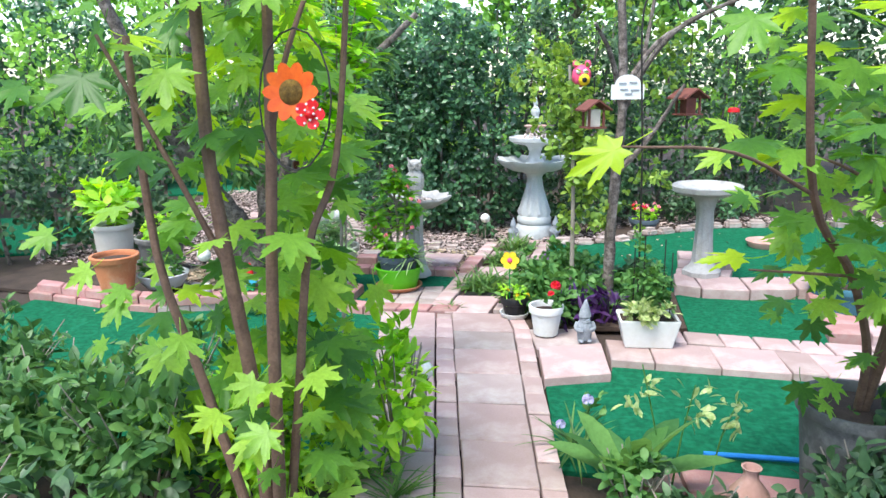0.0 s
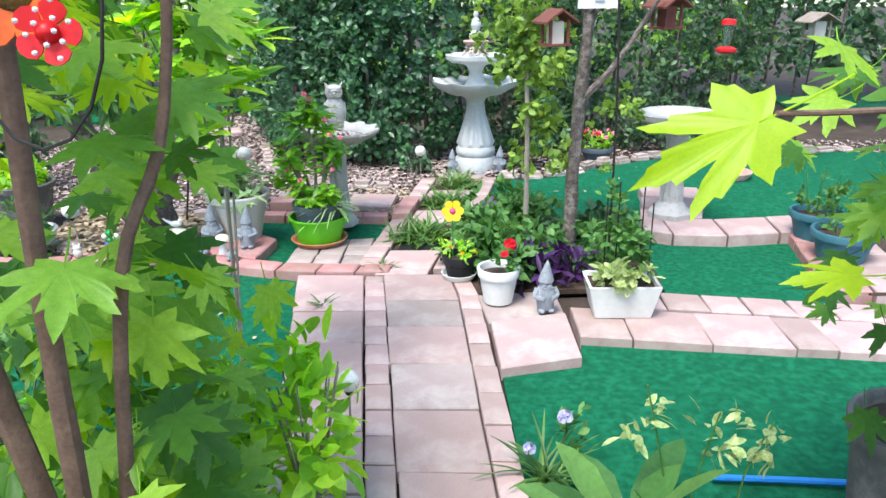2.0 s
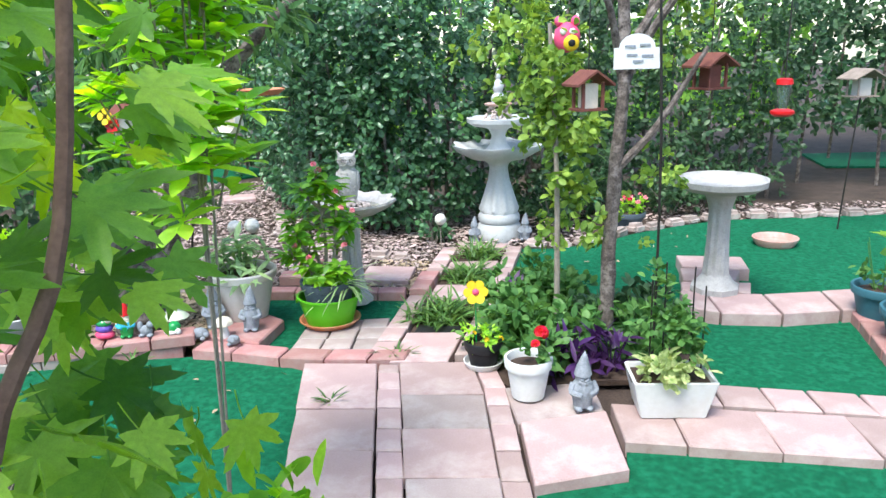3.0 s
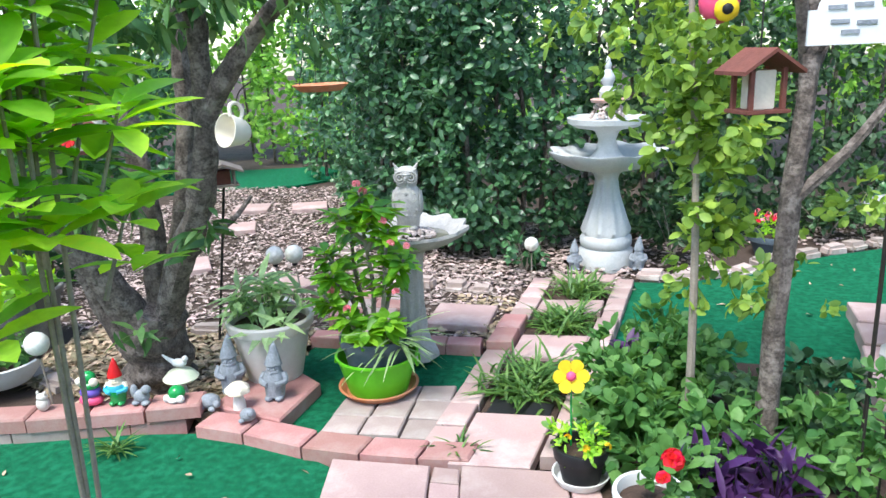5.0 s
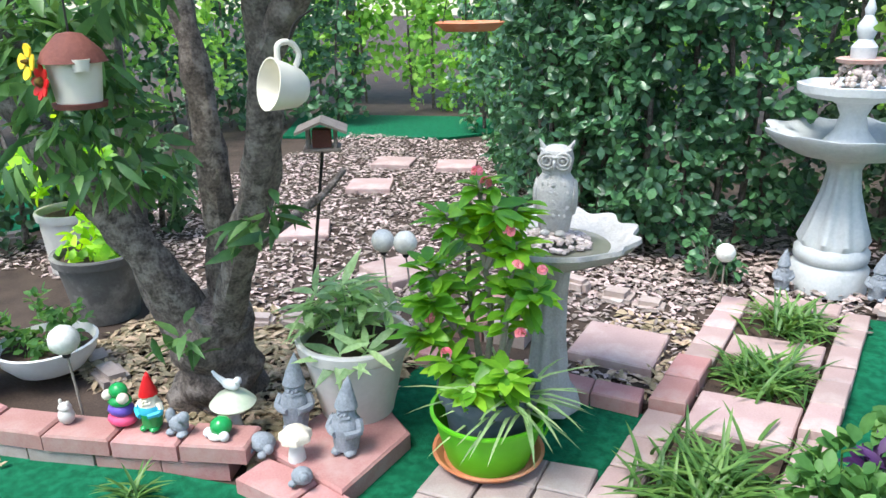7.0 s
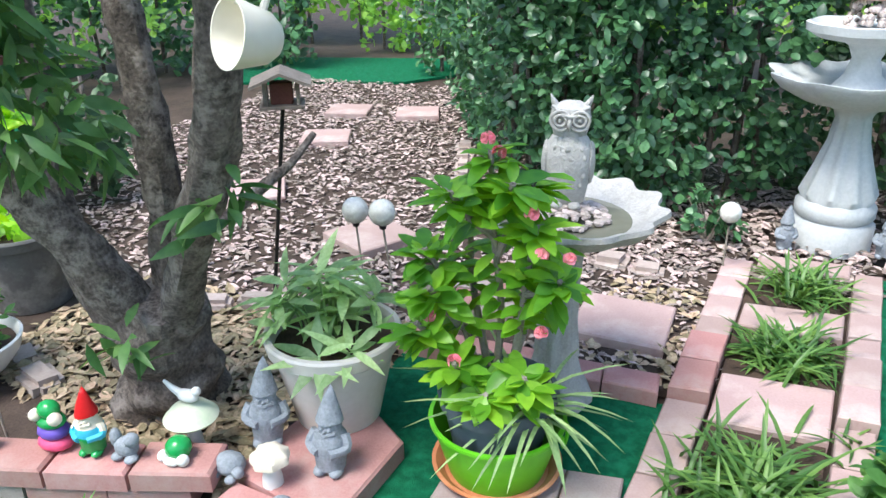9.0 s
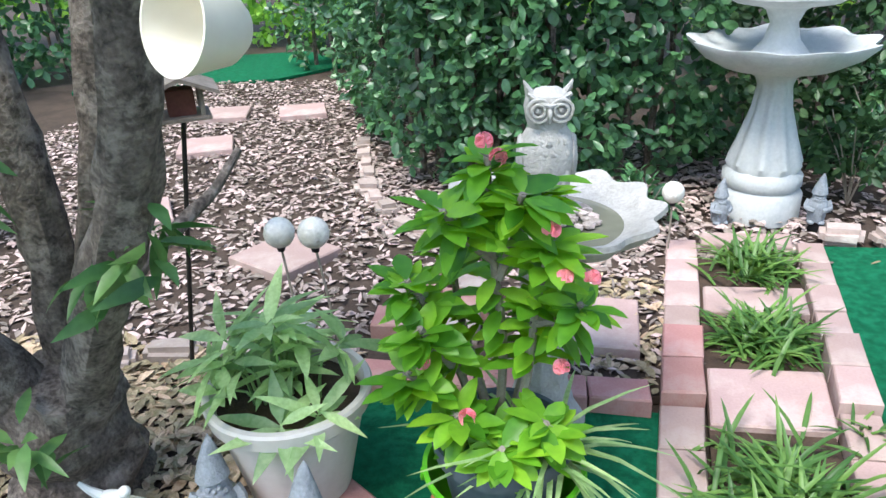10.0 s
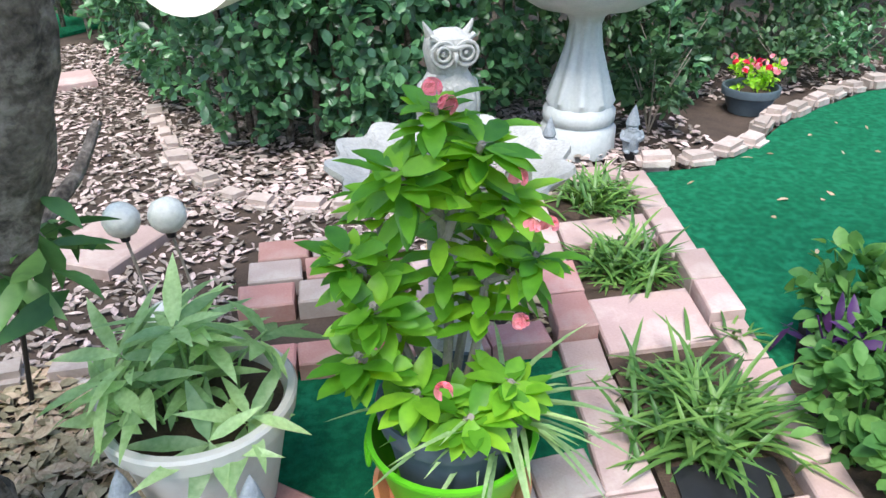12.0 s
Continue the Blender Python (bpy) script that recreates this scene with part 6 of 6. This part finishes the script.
sf = spinner("sunflower_ornament", (0.0, 2.555, 1.775), 0.085, 10, M_ORANGE, M_BROWN, "orange metal sunflower ornament hanging in the maple", 84, -6, 0.42, wide=0.46)
bf = spinner("ladybird_ornament", (0.065, 2.5, 1.715), 0.043, 5, M_RED, M_RED, "red spotted metal ornament below the sunflower", 80, 10, 0.35, wide=0.8)
for k in range(12):
    a, q = k * 2.4, 0.012 + 0.03 * (k / 12)
    part("spot", ball(bmesh.new(), (q * math.cos(a), q * math.sin(a), 0.018), 0.004, 1), M_WHITEP, bf)
part("wire_ring", tube(bmesh.new(), [(0.11 * math.cos(a), 0.2 * math.sin(a) - 0.02, -0.02) for a in [k * math.pi / 8 for k in range(17)]], 0.003, 0.003, 6, 1), M_IRON, sf)

# ---- foreground shrubs beside the walk ----
# the two entrance shrubs take L_DARK to paint in the shade over them
for x, y, w, h, n, ln, wd, m, k, lab in ((-0.5, 3.3, 0.32, 0.5, 620, 0.12, 0.04, L_BRIGHT, "lance", "bright green willow-leaved shrub beside the path"), (-0.95, 3.2, 0.45, 0.6, 900, 0.1, 0.045, L_PEACH, "oval", "green leafy shrub under the maple"), (-1.5, 3.4, 0.6, 0.55, 1000, 0.1, 0.045, L_PEACH, "oval", "dense green shrub beside the turf lane"),
                                       (-0.75, 2.2, 0.45, 0.5, 900, 0.1, 0.045, L_DARK, "oval", "low shrub near the entrance, leaves coloured dark for shade"), (-1.4, 2.3, 0.65, 0.55, 1000, 0.11, 0.05, L_DARK, "oval", "low shrub near the entrance, leaves coloured dark for shade"), (-0.16, 3.6, 0.17, 0.55, 300, 0.11, 0.036, L_BRIGHT, "lance", "upright willow-leaved sprigs beside the path"),
                                       (0.08, 3.62, 0.17, 0.62, 200, 0.12, 0.05, L_BRIGHT, "oval", "sprig with large glossy lime leaves"), (1.12, 3.3, 0.2, 0.3, 150, 0.08, 0.04, L_HERB, "oval", "low green groundcover plant"), (1.3, 3.1, 0.3, 0.28, 260, 0.07, 0.035, L_DARK, "oval", "low dark groundcover beside the bucket"), (2.3, 3.2, 0.4, 0.6, 300, 0.1, 0.045, L_DARK, "oval", "dark shrub beside the bucket"), (-2.2, 3.9, 0.6, 0.5, 800, 0.1, 0.045, L_PEACH, "oval", "dense green shrub beside the turf lane"), (-1.25, 4.2, 0.35, 0.45, 420, 0.09, 0.04, L_PEACH, "oval", "leafy shrub beside a green bucket"), (1.45, 2.75, 0.3, 0.3, 420, 0.07, 0.035, L_DARK, "oval", "low dark groundcover beside the bucket"), (2.0, 3.1, 0.35, 0.4, 620, 0.08, 0.036, L_DARK, "oval", "dark leafy shrub hiding the grey bucket"), (1.0, 2.95, 0.1, 0.16, 90, 0.07, 0.03, L_HERB, "oval", "low green plant at the path edge")):
    b = thing("shrub", (x, y, -0.06), lab, "shrub", "path shrubs")
    bm = bmesh.new()
    for j in range(9):
        a = j * 2.4
        tube(bm, [(0, 0, 0), (w * 0.35 * math.cos(a), w * 0.35 * math.sin(a), h * 0.6), (w * 0.7 * math.cos(a), w * 0.7 * math.sin(a), h * 1.1)], 0.008, 0.003, 5, 3)
    tagged(part("stem_cluster", bm, M_TWIG, b), kind="stuff")
    clump("foliage", (0, 0, h * 0.7), (w, w, h * 0.6), n, ln, wd, m, b, k, 0.35, 0.25, 0.2)

# tall bright shrub rising behind the maple
b = thing("tall_shrub", (-0.38, 4.42, -0.05), "tall shrub with bright yellow-green leaf rosettes", "shrub")
bm = bmesh.new()
pos, way, nrm = [], [], []
for k in range(38):
    a, r = k * 2.4, 0.05 + 0.22 * R.random()
    tip = Vector((r * math.cos(a) - 0.02, r * math.sin(a), R.uniform(1.45, 2.4)))
    tube(bm, [(0, 0, 0) if k % 13 == 0 else (tip.x * 0.55, tip.y * 0.55, tip.z * 0.85), (tip.x * 0.7, tip.y * 0.7, tip.z * 0.9), tip], 0.006, 0.003, 6, 3)
    rosette(pos, way, nrm, tip, (tip.x, tip.y, 0.9), 14, 0.1)
    rosette(pos, way, nrm, tip * 0.9, (tip.x, tip.y, 0.9), 8, 0.1)
tagged(part("stem_cluster", bm, M_TWIG, b), kind="stuff")
leaves("foliage", arr(pos), arr(way), arr(nrm), NR.uniform(0.09, 0.16, len(pos)), 0.055, L_BRIGHT, b, "oval", 0.2)

# hosta-like big leaves, hose and vase by the right lane
hs = thing("broadleaf_plant", (1.12, 3.5, -0.04), "plant with large upright paddle leaves", "plant")
pos, way, nrm = [], [], []
for k in range(11):
    a = k * 2.4
    pos.append(Vector((0.03 * math.cos(a), 0.03 * math.sin(a), 0.1)))
    way.append(Vector((math.cos(a), math.sin(a), 0.5 + 0.9 * (k % 3))))
    nrm.append(Vector((-math.cos(a) * 0.5, -math.sin(a) * 0.5, 1)))
leaves("foliage", arr(pos), arr(way), arr(nrm), NR.uniform(0.28, 0.46, 11), 0.13, L_HERB, hs, "oval", 0.2)
tagged(part("stem_cluster", tube(bmesh.new(), [(0, 0, 0), (0, 0, 0.14)], 0.02, 0.015, 8, 1), L_HERB, hs), kind="stuff")
ho = thing("blue_hose", (0, 0, 0), "blue garden pipe lying along the turf edge", "hose")
part("pipe", tube(bmesh.new(), [(1.55, 3.92, -0.02), (1.9, 3.9, -0.02), (2.3, 3.86, -0.02), (2.8, 3.8, -0.02)], 0.014, 0.014, 8), M_BLUE, ho)
vs = thing("clay_vase", (1.62, 3.42, -0.05), "dusty pink clay vase with narrow neck", "vase")
part("body", lathe([(0, 0), (0.06, 0), (0.085, 0.06), (0.08, 0.13), (0.035, 0.19), (0.03, 0.22), (0.042, 0.245), (0.034, 0.245), (0.02, 0.2), (0, 0.2)], 28), M_DISH, vs)
vp = thing("variegated_sprig", (1.3, 3.55, -0.05), "thin upright sprigs with cream-edged leaves", "plant")
bm = bmesh.new()
for q in ([(0, 0, 0), (-0.05, 0.02, 0.3), (-0.12, 0.05, 0.62)], [(0.02, 0, 0), (0.06, 0.02, 0.3), (0.1, 0.0, 0.55)], [(0.2, 0.05, 0), (0.25, 0.1, 0.25), (0.32, 0.1, 0.45)]):
    tube(bm, q, 0.005, 0.003, 6, 4)
    clump("foliage", (q[2][0], q[2][1], q[2][2] * 0.82), (0.07, 0.07, 0.14), 26, 0.065, 0.03, L_VARIEG, vp, "oval", 0.3, 0.2)
tagged(part("stem_cluster", bm, L_HERB, vp), kind="stuff")
M_LILAC = mat("lilac_bloom", (0.62, 0.58, 0.78), (0.45, 0.42, 0.62), 0.6, 30, 0.1, island=0.2, leaf=0.3)
lf = thing("lilac_flower", (0.98, 3.95, -0.05), "small plant with pale lilac flower clusters", "plant")
part("stem", tube(bmesh.new(), [(0, 0, 0), (0, 0, 0.16), (0.02, 0, 0.28)], 0.004, 0.003, 6, 3), L_HERB, lf)
clump("foliage", (0.02, 0, 0.2), (0.08, 0.07, 0.13), 40, 0.06, 0.03, L_HERB, lf)
bloom(lf, (0.0, -0.02, 0.29), 0.035, M_LILAC, 12)
bloom(lf, (-0.13, -0.03, 0.16), 0.03, M_LILAC, 10)
gs = gnome((1.13, 3.42, -0.05), 0.17, 20, label="small grey stone figure half hidden by groundcover")
